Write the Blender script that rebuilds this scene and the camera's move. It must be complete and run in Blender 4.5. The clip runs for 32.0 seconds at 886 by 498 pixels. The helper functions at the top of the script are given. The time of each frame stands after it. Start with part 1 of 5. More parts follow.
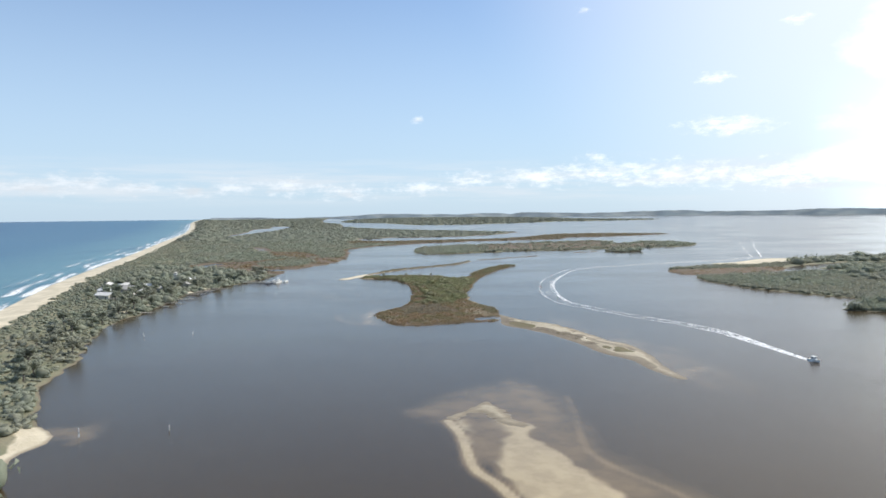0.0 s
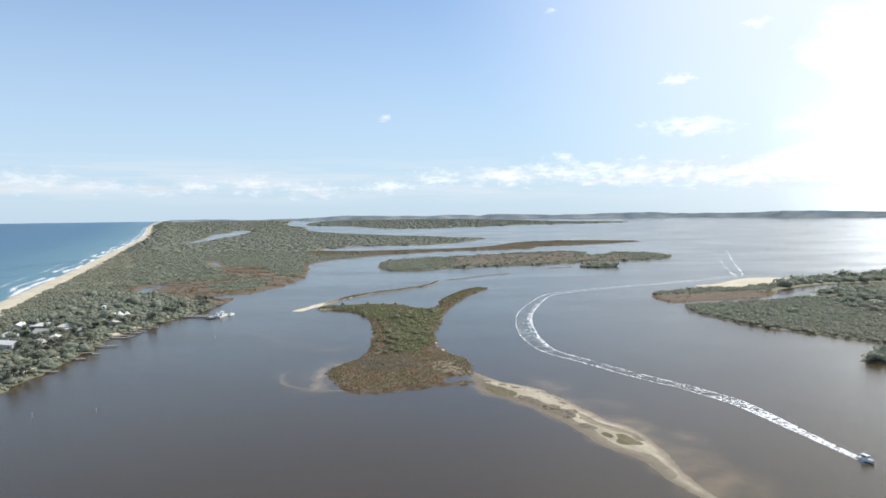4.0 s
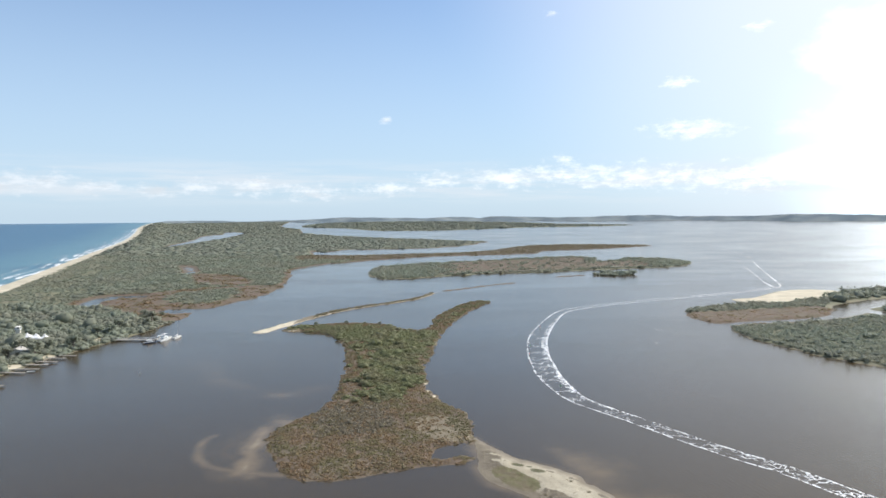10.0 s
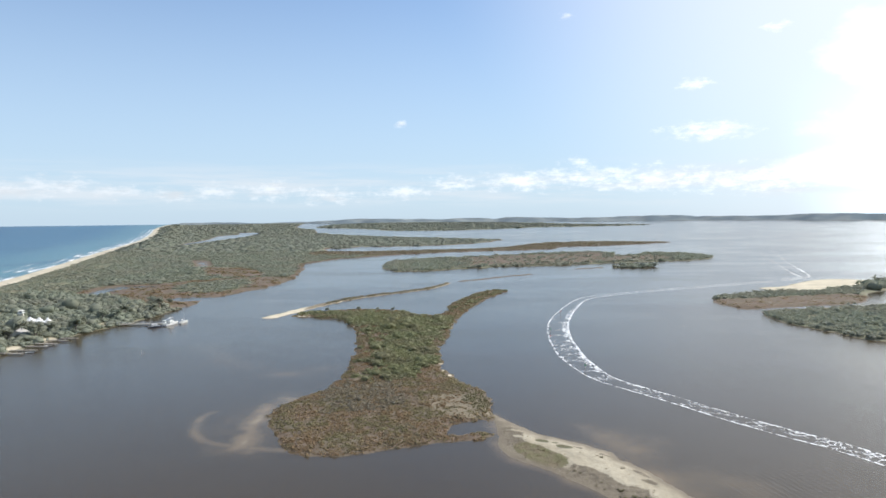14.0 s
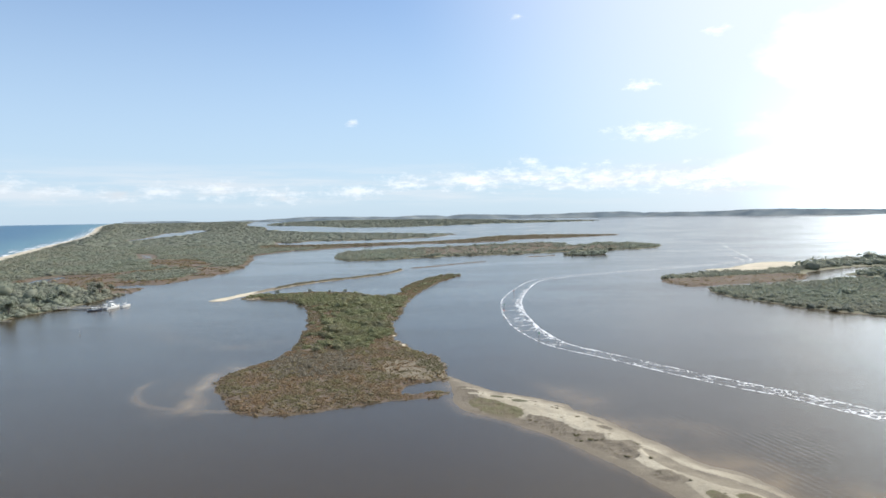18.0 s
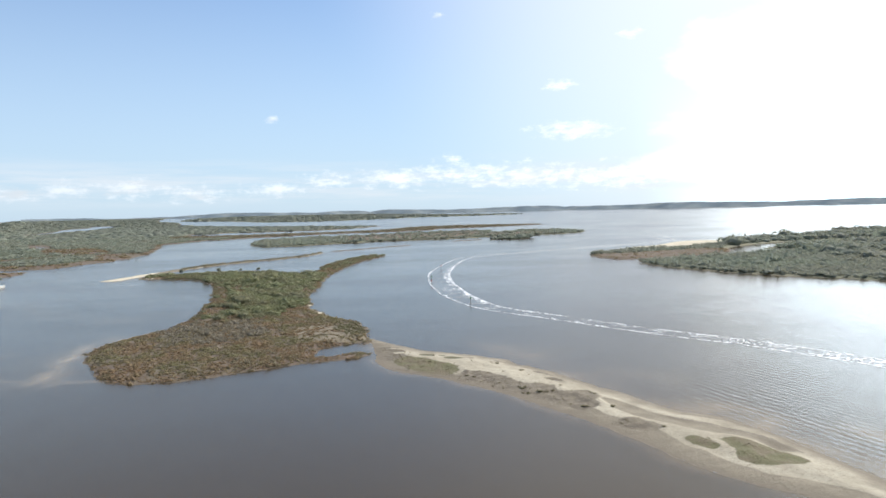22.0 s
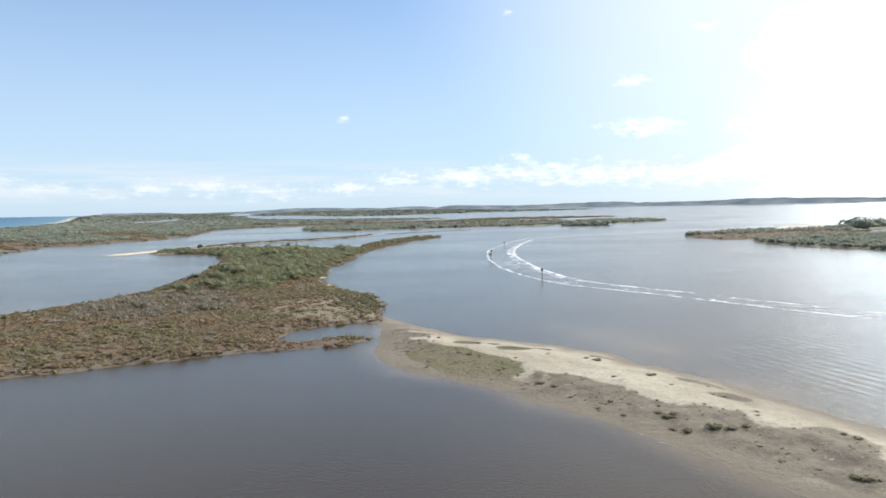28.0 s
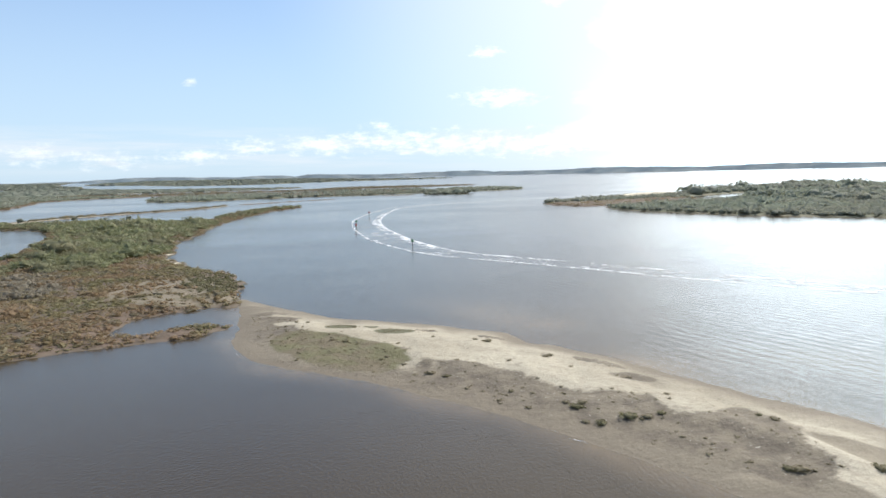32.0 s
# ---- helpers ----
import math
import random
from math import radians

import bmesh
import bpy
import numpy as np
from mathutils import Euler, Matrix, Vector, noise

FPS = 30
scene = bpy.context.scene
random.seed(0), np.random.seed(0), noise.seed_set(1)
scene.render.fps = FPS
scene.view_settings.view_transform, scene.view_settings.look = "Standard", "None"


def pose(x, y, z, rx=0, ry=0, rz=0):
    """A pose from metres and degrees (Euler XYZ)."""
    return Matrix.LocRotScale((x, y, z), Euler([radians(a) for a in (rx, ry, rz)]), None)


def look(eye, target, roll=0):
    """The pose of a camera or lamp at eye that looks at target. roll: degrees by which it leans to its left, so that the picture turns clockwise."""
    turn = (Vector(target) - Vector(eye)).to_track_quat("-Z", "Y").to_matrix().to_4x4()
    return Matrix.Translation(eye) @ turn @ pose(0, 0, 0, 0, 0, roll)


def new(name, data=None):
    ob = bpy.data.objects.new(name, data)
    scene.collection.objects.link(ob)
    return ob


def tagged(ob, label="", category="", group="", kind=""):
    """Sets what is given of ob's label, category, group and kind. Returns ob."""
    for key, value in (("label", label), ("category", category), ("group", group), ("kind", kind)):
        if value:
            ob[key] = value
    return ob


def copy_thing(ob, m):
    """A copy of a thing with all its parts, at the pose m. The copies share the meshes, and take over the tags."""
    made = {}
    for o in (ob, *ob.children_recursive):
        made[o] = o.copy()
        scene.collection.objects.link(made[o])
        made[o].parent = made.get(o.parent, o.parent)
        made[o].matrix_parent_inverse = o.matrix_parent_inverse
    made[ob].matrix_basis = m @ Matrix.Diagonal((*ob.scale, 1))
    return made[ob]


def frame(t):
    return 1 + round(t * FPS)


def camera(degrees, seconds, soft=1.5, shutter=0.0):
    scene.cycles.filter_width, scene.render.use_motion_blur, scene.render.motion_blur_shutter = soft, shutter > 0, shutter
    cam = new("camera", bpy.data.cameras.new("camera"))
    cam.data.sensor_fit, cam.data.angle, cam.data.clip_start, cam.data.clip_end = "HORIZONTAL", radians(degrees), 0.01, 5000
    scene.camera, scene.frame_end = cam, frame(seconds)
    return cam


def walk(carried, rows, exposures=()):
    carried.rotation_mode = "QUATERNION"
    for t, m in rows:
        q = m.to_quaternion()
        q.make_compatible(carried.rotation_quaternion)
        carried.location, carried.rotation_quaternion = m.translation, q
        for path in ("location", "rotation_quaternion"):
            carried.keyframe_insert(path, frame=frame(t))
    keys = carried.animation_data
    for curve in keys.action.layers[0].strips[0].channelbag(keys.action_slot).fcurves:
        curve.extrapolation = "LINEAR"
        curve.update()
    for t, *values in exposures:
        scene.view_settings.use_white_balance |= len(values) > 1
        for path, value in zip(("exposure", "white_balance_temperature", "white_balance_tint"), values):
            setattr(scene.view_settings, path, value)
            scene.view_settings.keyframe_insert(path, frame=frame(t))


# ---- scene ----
LENS = 67.84
cam = camera(LENS, 32.0, soft=1.6)

# seconds, eye x y z, turn to the left, tilt up, roll (degrees)
PATH = [
    (0.0, -0.36, -151.23, 65.11, 3.884, -3.171, -0.592),
    (0.5, -0.55, -143.92, 68.38, 3.775, -3.229, -0.458),
    (1.0, -0.82, -135.84, 71.05, 3.673, -3.219, -0.502),
    (1.5, -0.96, -127.85, 73.77, 3.545, -3.250, -0.462),
    (2.0, -1.40, -119.49, 76.46, 3.022, -3.258, -0.541),
    (2.5, -1.53, -111.20, 78.65, 1.364, -3.296, -0.593),
    (3.0, -1.75, -103.59, 81.05, 1.279, -3.265, -0.628),
    (3.5, -1.92, -95.83, 84.40, 1.198, -3.316, -0.586),
    (5.5, -2.64, -61.79, 92.37, 0.879, -3.266, -0.494),
    (6.0, -2.63, -53.21, 93.30, 0.825, -3.254, -0.439),
    (6.5, -2.49, -46.00, 93.63, 0.786, -3.247, -0.446),
    (7.0, -2.30, -36.76, 93.49, 0.712, -3.216, -0.410),
    (7.5, -1.74, -28.05, 93.10, 0.403, -3.175, -0.481),
    (8.0, -1.10, -18.88, 92.92, 0.149, -3.160, -0.535),
    (8.5, -0.63, -10.11, 92.29, 0.032, -3.157, -0.516),
    (9.0, 0.00, 0.00, 90.00, 0.000, -3.061, -0.618),
    (9.5, 0.08, 8.80, 88.09, 0.344, -3.121, -0.462),
    (10.0, 0.07, 17.38, 85.79, 1.115, -3.120, -0.329),
    (10.5, -0.01, 25.30, 82.90, 1.521, -3.090, -0.336),
    (11.0, -0.58, 31.65, 80.45, 1.413, -3.112, -0.389),
    (11.5, -0.70, 34.81, 78.02, 2.290, -3.069, -0.399),
    (12.0, -0.42, 35.29, 76.20, 3.069, -2.995, -0.472),
    (12.5, -0.51, 35.07, 74.77, 2.838, -2.917, -0.562),
    (13.0, -0.04, 35.55, 72.60, 2.624, -2.786, -0.722),
    (13.5, -0.59, 35.82, 71.46, 2.491, -2.845, -0.544),
    (14.0, -0.71, 35.88, 69.81, 2.432, -2.831, -0.540),
    (14.5, -0.78, 35.77, 68.37, 2.390, -2.865, -0.533),
    (16.5, -0.84, 36.64, 61.43, 2.281, -2.863, -0.579),
    (17.0, -0.59, 37.27, 59.46, 2.183, -2.835, -0.572),
    (17.5, -0.88, 37.65, 57.91, 0.202, -2.892, -0.677),
    (18.0, -0.90, 38.81, 55.91, -1.663, -2.930, -0.835),
    (18.5, -1.09, 40.30, 54.06, -2.889, -2.952, -0.924),
    (19.0, -1.11, 42.62, 52.03, -2.874, -2.954, -0.895),
    (19.5, -1.26, 45.10, 49.98, -3.178, -2.960, -0.865),
    (20.0, -1.39, 48.01, 47.94, -3.485, -3.011, -0.873),
    (20.5, -1.13, 51.14, 45.69, -3.822, -3.033, -0.948),
    (21.0, -0.63, 55.49, 43.20, -4.580, -3.071, -1.052),
    (21.5, -0.19, 60.46, 40.85, -6.386, -3.160, -1.128),
    (22.0, 0.97, 66.68, 37.94, -8.215, -3.255, -1.220),
    (22.5, 2.13, 73.48, 35.14, -9.281, -3.311, -1.267),
    (23.0, 3.54, 80.16, 32.38, -9.576, -3.370, -1.308),
    (23.5, 4.78, 86.36, 29.81, -9.616, -3.415, -1.271),
    (24.0, 6.42, 93.70, 26.93, -9.586, -3.461, -1.259),
    (24.5, 7.91, 100.88, 24.49, -9.548, -3.473, -1.368),
    (25.0, 9.17, 107.95, 22.56, -9.606, -3.531, -1.339),
    (25.5, 10.80, 114.87, 21.20, -8.983, -3.498, -1.520),
    (26.0, 11.59, 120.87, 20.34, -5.847, -3.326, -1.383),
    (26.5, 12.40, 127.50, 20.35, -2.229, -3.285, -1.019),
    (28.5, 13.45, 142.33, 19.76, -2.544, -3.279, -1.068),
    (29.0, 13.20, 142.84, 19.76, -4.219, -3.355, -1.110),
    (29.5, 12.95, 143.37, 19.70, -6.169, -3.425, -1.161),
    (30.0, 12.80, 144.22, 19.66, -7.068, -3.471, -1.116),
    (30.5, 12.52, 145.21, 19.66, -8.155, -3.525, -1.051),
    (31.0, 12.46, 146.57, 19.69, -10.357, -3.610, -1.113),
    (31.5, 12.55, 148.53, 19.76, -12.461, -3.664, -1.188),
    (32.0, 12.81, 151.24, 19.60, -14.363, -6.185, -1.190),
]


def aim(x, y, z, yaw, pitch, roll):
    a, b = radians(yaw), radians(pitch)
    ahead = Vector((-math.sin(a) * math.cos(b), math.cos(a) * math.cos(b), math.sin(b)))
    eye = Vector((x, y, z))
    return look(eye, eye + ahead, roll)


walk(cam, [(t, aim(*rest)) for t, *rest in PATH], [(0.0, 0.04), (17.0, 0.05), (26.0, 0.12), (32.0, 0.15)])

# ---- world, sun and exposure ----
SUN_AZ, SUN_EL = radians(62), radians(45)
SUN_DIR = Vector((math.sin(SUN_AZ) * math.cos(SUN_EL), math.cos(SUN_AZ) * math.cos(SUN_EL), math.sin(SUN_EL)))


class Nodes:
    """A small writer of node trees."""

    def __init__(self, tree):
        self.tree = tree

    def add(self, kind, inputs=None, **props):
        n = self.tree.nodes.new(kind)
        for k, v in props.items():
            setattr(n, k, v)
        for k, v in (inputs or {}).items():
            if isinstance(v, bpy.types.NodeSocket):
                self.tree.links.new(v, n.inputs[k])
            else:
                n.inputs[k].default_value = v
        return n

    def math(self, op, a, b=0.0, clamp=False):
        return self.add("ShaderNodeMath", {0: a, 1: b}, operation=op, use_clamp=clamp).outputs[0]

    def mix(self, fac, a, b, blend="MIX"):
        n = self.add("ShaderNodeMix", data_type="RGBA", blend_type=blend)
        for sock, v in ((n.inputs[0], fac), (n.inputs[6], a), (n.inputs[7], b)):
            if isinstance(v, bpy.types.NodeSocket):
                self.tree.links.new(v, sock)
            else:
                sock.default_value = v
        return n.outputs[2]

    def ramp(self, fac, lo, hi, a=0.0, b=1.0):
        return self.add("ShaderNodeMapRange", {0: fac, 1: lo, 2: hi, 3: a, 4: b}, interpolation_type="SMOOTHSTEP").outputs[0]

    def noise(self, vec, scale, detail=3.0, rough=0.55, distortion=0.0):
        return self.add("ShaderNodeTexNoise", {"Vector": vec, "Scale": scale, "Detail": detail, "Roughness": rough, "Distortion": distortion}).outputs[0]

    def scaled(self, vec, x, y, z):
        return self.add("ShaderNodeMapping", {0: vec, 3: (x, y, z)}).outputs[0]

    def attr(self, name):
        return self.add("ShaderNodeAttribute", attribute_name=name).outputs["Fac"]


world = bpy.data.worlds.new("world")
scene.world = world
world.use_nodes = True
wt = world.node_tree
wt.nodes.clear()
W = Nodes(wt)
sky = W.add("ShaderNodeTexSky", sky_type="NISHITA", sun_disc=False, sun_elevation=SUN_EL, sun_rotation=SUN_AZ,
            altitude=50.0, air_density=1.0, dust_density=0.4, ozone_density=2.0)
way = W.add("ShaderNodeTexCoord").outputs["Generated"]
sep = W.add("ShaderNodeSeparateXYZ", {0: way})
up = sep.outputs[2]
toward = W.add("ShaderNodeVectorMath", {0: way, 1: tuple(Vector((0.62, 0.62, 0.48)).normalized())}, operation="DOT_PRODUCT").outputs["Value"]
# clouds by bearing and height above the horizon: bearing, height, half width, half height (degrees)
CUMULUS = [(-36.0, 2.2, 4.0, 0.9), (-32.6, 2.6, 3.4, 1.0), (-28.6, 2.2, 2.6, 0.8), (-24.6, 2.0, 3.0, 0.8), (-21.2, 2.2, 2.6, 0.9), (-17.0, 2.3, 3.2, 1.05), (-12.4, 1.8, 4.0, 0.85),
           (-6.0, 2.1, 4.0, 0.8), (-1.5, 2.9, 3.2, 0.9), (4.5, 2.9, 5.2, 1.15), (10.0, 3.2, 6.0, 1.3), (15.5, 2.9, 7.0, 1.4), (23.0, 2.7, 7.5, 1.35),
           (19.6, 6.6, 4.3, 1.15), (18.4, 10.3, 1.7, 0.65), (24.2, 14.0, 1.2, 0.45), (9.0, 4.6, 1.2, 0.5), (-6.0, 7.9, 0.7, 0.4), (8.4, 16.3, 1.0, 0.4)]
BRIGHT_BANK = [(46.5, 11.8, 19.5, 4.8), (57.0, 21.0, 20.0, 8.0), (48.0, 6.5, 20.5, 5.0), (41.0, 3.6, 17.0, 2.4)]
bearing = W.math("MULTIPLY", W.math("ARCTAN2", sep.outputs[0], sep.outputs[1]), 57.2958)
height = W.math("MULTIPLY", W.math("ARCSINE", up), 57.2958)
spot = W.add("ShaderNodeCombineXYZ", {0: bearing, 1: height}).outputs[0]


def cloud_field(rows):
    best = None
    for a, e, w, h in rows:
        away = W.add("ShaderNodeVectorMath", {0: W.add("ShaderNodeVectorMath", {0: spot, 1: (a, e, 0)}, operation="SUBTRACT").outputs[0], 1: (1 / w, 1 / h, 0)}, operation="MULTIPLY").outputs[0]
        f = W.math("SUBTRACT", 1.0, W.add("ShaderNodeVectorMath", {0: away}, operation="LENGTH").outputs["Value"])
        best = f if best is None else W.math("MAXIMUM", best, f)
    return best


puffs = W.math("SUBTRACT", W.noise(W.scaled(spot, 0.75, 1.5, 1), 1.0, 8.0, 0.66), 0.5)
broad = W.math("SUBTRACT", W.noise(W.scaled(spot, 0.16, 0.26, 1), 1.0, 8.0, 0.6), 0.5)
lowmask = W.ramp(W.math("ADD", cloud_field(CUMULUS), W.math("MULTIPLY", puffs, 2.9)), 0.05, 1.2)
bank_field = W.math("ADD", cloud_field(BRIGHT_BANK), W.math("MULTIPLY", broad, 0.75))
highmask = W.ramp(bank_field, -0.06, 0.22)
overhead = W.math("MULTIPLY", W.ramp(W.noise(W.scaled(way, 3.2, 3.2, 9), 1.5, 8.0, 0.6), 0.5, 0.75), W.ramp(up, 0.36, 0.55))
shade = W.ramp(W.math("ADD", W.noise(W.scaled(spot, 0.35, 2.2, 1), 1.0, 5.0, 0.6), W.math("MULTIPLY", puffs, -0.35)), 0.40, 0.62, 1.0, 0.76)
veil = W.ramp(up, 0.45, 0.0, 0.12, 0.80)
glow = W.ramp(toward, 0.70, 1.03, 0.0, 0.80)
# extra sky glow low on the right, added to brighten the water's reflections
low_glow = W.add("ShaderNodeVectorMath", {0: way, 1: tuple(Vector((0.86, 0.47, 0.19)).normalized())}, operation="DOT_PRODUCT").outputs["Value"]
cloud = W.mix(W.ramp(toward, 0.2, 0.95), (7.6, 7.8, 8.0, 1), (11.0, 10.9, 10.7, 1))
cloud = W.mix(1.0, cloud, W.add("ShaderNodeCombineColor", {0: shade, 1: W.math("ADD", shade, 0.02), 2: W.math("ADD", shade, 0.05)}).outputs[0], "MULTIPLY")
base = W.mix(veil, W.mix(1.0, sky.outputs[0], (0.86, 1.02, 1.20, 1), "MULTIPLY"), (4.55, 5.85, 7.2, 1))
base = W.mix(glow, base, (8.8, 8.95, 9.3, 1))
base = W.mix(W.math("MULTIPLY", W.ramp(low_glow, 0.79, 0.995), W.ramp(up, 0.22, 0.0)), base, (20.0, 26.0, 30.0, 1))
base = W.mix(overhead, base, (10.0, 10.3, 10.6, 1))
streaks = W.ramp(W.noise(W.scaled(spot, 0.07, 0.9, 1), 1.0, 6.0, 0.6), 0.38, 0.66)
stratus = W.math("MULTIPLY", W.math("MULTIPLY", W.ramp(height, 0.4, 1.8), W.ramp(height, 5.2, 2.6)), W.math("MULTIPLY", streaks, 0.6))
base = W.mix(stratus, base, (6.5, 6.85, 7.3, 1))
lit = W.mix(W.math("MULTIPLY", lowmask, 0.6), base, cloud)
lit = W.mix(highmask, lit, W.mix(W.ramp(bank_field, 0.1, 0.75), (9.6, 10.0, 10.3, 1), (24.0, 28.0, 31.0, 1)))
back = W.add("ShaderNodeBackground", {0: lit, 1: 0.125})
wt.links.new(back.outputs[0], W.add("ShaderNodeOutputWorld").inputs[0])

lamp = bpy.data.lights.new("sun", "SUN")
lamp.energy, lamp.angle, lamp.color = 5.0, radians(0.6), (1.0, 0.95, 0.87)
sun = new("sun", lamp)
sun.matrix_world = look(SUN_DIR * 900, (0, 0, 0))


# ---- materials ----
def material(name):
    m = bpy.data.materials.new(name)
    m.use_nodes = True
    m.node_tree.nodes.clear()
    return m, Nodes(m.node_tree)


def finish(n, shader):
    n.tree.links.new(shader, n.add("ShaderNodeOutputMaterial").inputs[0])


def principled(n, colour, rough=0.8, normal=None, **more):
    ins = {"Base Color": colour, "Roughness": rough}
    if normal is not None:
        ins["Normal"] = normal
    ins.update({k.replace("_", " "): v for k, v in more.items()})
    return n.add("ShaderNodeBsdfPrincipled", ins).outputs[0]


def bump(n, height, strength, distance=1.0):
    return n.add("ShaderNodeBump", {"Strength": strength, "Distance": distance, "Height": height}).outputs[0]


def position(n):
    return n.add("ShaderNodeNewGeometry").outputs["Position"]


def plain(name, colour, rough=0.6, wear=0.15, scale=2.0, metal=0.0):
    m, n = material(name)
    p = n.add("ShaderNodeTexCoord").outputs["Object"]
    c = n.mix(n.ramp(n.noise(p, scale, 5), 0.35, 0.7), (*colour, 1), (*[v * (1 - wear * 2) for v in colour], 1))
    c = n.mix(n.math("MULTIPLY", n.noise(p, scale * 9, 3), wear), c, (0.2, 0.18, 0.15, 1))
    finish(n, principled(n, c, rough, bump(n, n.noise(p, scale * 12, 3), 0.2, 0.02), Metallic=metal))
    return m


def ripples(n, p, strength=0.35):
    fine = n.noise(n.scaled(p, 1.0, 0.55, 1), 4.5, 4, 0.6)
    swell = n.noise(n.scaled(p, 0.14, 0.09, 1), 1.0, 3, 0.5)
    along = n.add("ShaderNodeMapping", {0: p, 2: (0, 0, radians(-16))}).outputs[0]
    rows = n.add("ShaderNodeTexWave", {"Vector": along, "Scale": 0.16, "Distortion": 2.5, "Detail": 2.0, "Detail Scale": 0.5}, wave_type="BANDS", bands_direction="X").outputs["Fac"]
    lee = n.math("MULTIPLY", n.ramp(n.add("ShaderNodeSeparateXYZ", {0: along}).outputs[0], 98, 125, 0.0, 0.14), n.ramp(n.noise(p, 0.02, 2), 0.35, 0.6))
    return bump(n, n.math("ADD", n.math("MULTIPLY", rows, lee), n.math("ADD", n.math("MULTIPLY", fine, 0.30), n.math("MULTIPLY", swell, 0.32))), strength, 0.35)


def water(name, colours, rough=0.15, patch=0.004):
    m, n = material(name)
    p = position(n)
    c = n.mix(n.ramp(n.noise(p, patch, 4), 0.35, 0.65), (*colours[0], 1), (*colours[1], 1))
    calm = n.ramp(n.noise(n.scaled(p, 0.004, 0.011, 1), 1.0, 4, 0.6), 0.38, 0.62, rough * 0.88, rough * 1.2)
    finish(n, principled(n, c, calm, ripples(n, p, 0.38), IOR=1.33))
    return m


LAGOON = ((0.061, 0.044, 0.0215), (0.052, 0.039, 0.0220))
lagoon_mat = water("lagoon_water", LAGOON)

m_ocean, n = material("ocean_water")
p = position(n)
off = n.attr("off")
c = n.mix(n.ramp(off, 20, 260), (0.07, 0.17, 0.20, 1), (0.020, 0.095, 0.160, 1))
c = n.mix(n.ramp(off, 200, 1500), c, (0.010, 0.052, 0.125, 1))
c = n.mix(n.math("MULTIPLY", n.ramp(n.noise(n.scaled(p, 0.012, 0.004, 1), 1, 4), 0.45, 0.7), 0.5), c, (0.015, 0.07, 0.12, 1))
finish(n, principled(n, c, 0.32, ripples(n, p, 1.0), IOR=1.33))
ocean_mat = m_ocean

shoal_mat, n = material("shallow_water_over_sand")
p = position(n)
c = n.mix(n.ramp(n.noise(p, 0.004, 4), 0.35, 0.65), (*LAGOON[0], 1), (*LAGOON[1], 1))
bed = n.mix(n.ramp(n.noise(p, 0.09, 4), 0.35, 0.65), (0.225, 0.16, 0.085, 1), (0.155, 0.113, 0.063, 1))
deep = n.attr("deep")
edge = n.math("ADD", deep, n.math("MULTIPLY", n.math("MULTIPLY", n.math("SUBTRACT", n.noise(p, 0.06, 4), 0.5), 0.34), n.ramp(deep, 0.0, 0.3)))
c = n.mix(n.ramp(edge, 0.0, 0.75, 0.0, 0.8), c, bed)
c = n.mix(n.ramp(edge, 0.6, 1.0), c, n.mix(n.ramp(n.noise(p, 0.16, 5), 0.38, 0.62), (0.405, 0.325, 0.195, 1), (0.335, 0.265, 0.158, 1)))
finish(n, principled(n, c, n.ramp(n.noise(n.scaled(p, 0.004, 0.011, 1), 1.0, 4, 0.6), 0.38, 0.62, 0.132, 0.180), ripples(n, p, 0.38), IOR=1.33))


def sand_colour(n, p, dry=1.0):
    c = n.mix(n.ramp(n.noise(p, 0.07, 5), 0.3, 0.7), (0.315 * dry, 0.274 * dry, 0.196 * dry, 1), (0.420 * dry, 0.372 * dry, 0.276 * dry, 1))
    return n.mix(n.math("MULTIPLY", n.ramp(n.noise(p, 0.9, 4), 0.5, 0.75), 0.3), c, (0.27, 0.225, 0.16, 1))


def wet_sand(n, p, c, height):
    return n.mix(n.ramp(height, 0.04, 0.38, 0.85, 0.0), c, (0.165, 0.135, 0.094, 1))


def height_of(n, p):
    return n.add("ShaderNodeSeparateXYZ", {0: p}).outputs[2]


sand_mat, n = material("beach_sand")
p = position(n)
c = sand_colour(n, p)
fuzz = n.math("MULTIPLY", n.math("SUBTRACT", n.noise(p, 0.42, 7, 0.7), 0.5), 1.6)
flat = n.mix(n.ramp(n.noise(p, 0.45, 6, 0.65), 0.38, 0.62), (0.185, 0.153, 0.105, 1), (0.112, 0.090, 0.062, 1))
turf = n.mix(n.ramp(n.noise(p, 0.3, 5), 0.42, 0.6), (0.122, 0.112, 0.050, 1), (0.140, 0.112, 0.064, 1))
soaked = n.mix(n.ramp(n.noise(n.scaled(p, 0.10, 0.3, 1), 1.0, 5), 0.35, 0.65), (0.245, 0.208, 0.146, 1), (0.198, 0.167, 0.116, 1))
c = n.mix(n.ramp(n.math("ADD", n.attr("wet"), n.math("MULTIPLY", fuzz, 0.35)), 0.3, 0.7), c, soaked)
c = n.mix(n.ramp(n.math("ADD", n.math("MULTIPLY", n.attr("damp"), 0.8), fuzz), 0.38, 0.72), c, flat)
c = n.mix(n.math("MULTIPLY", n.ramp(n.noise(p, 0.22, 6, 0.7), 0.54, 0.64), n.math("MULTIPLY", n.ramp(n.attr("damp"), 0.0, 0.4), 0.5)), c, flat)
c = n.mix(n.math("MULTIPLY", n.ramp(n.noise(p, 1.3, 5, 0.75), 0.50, 0.64), 0.32), c, (0.17, 0.138, 0.095, 1))
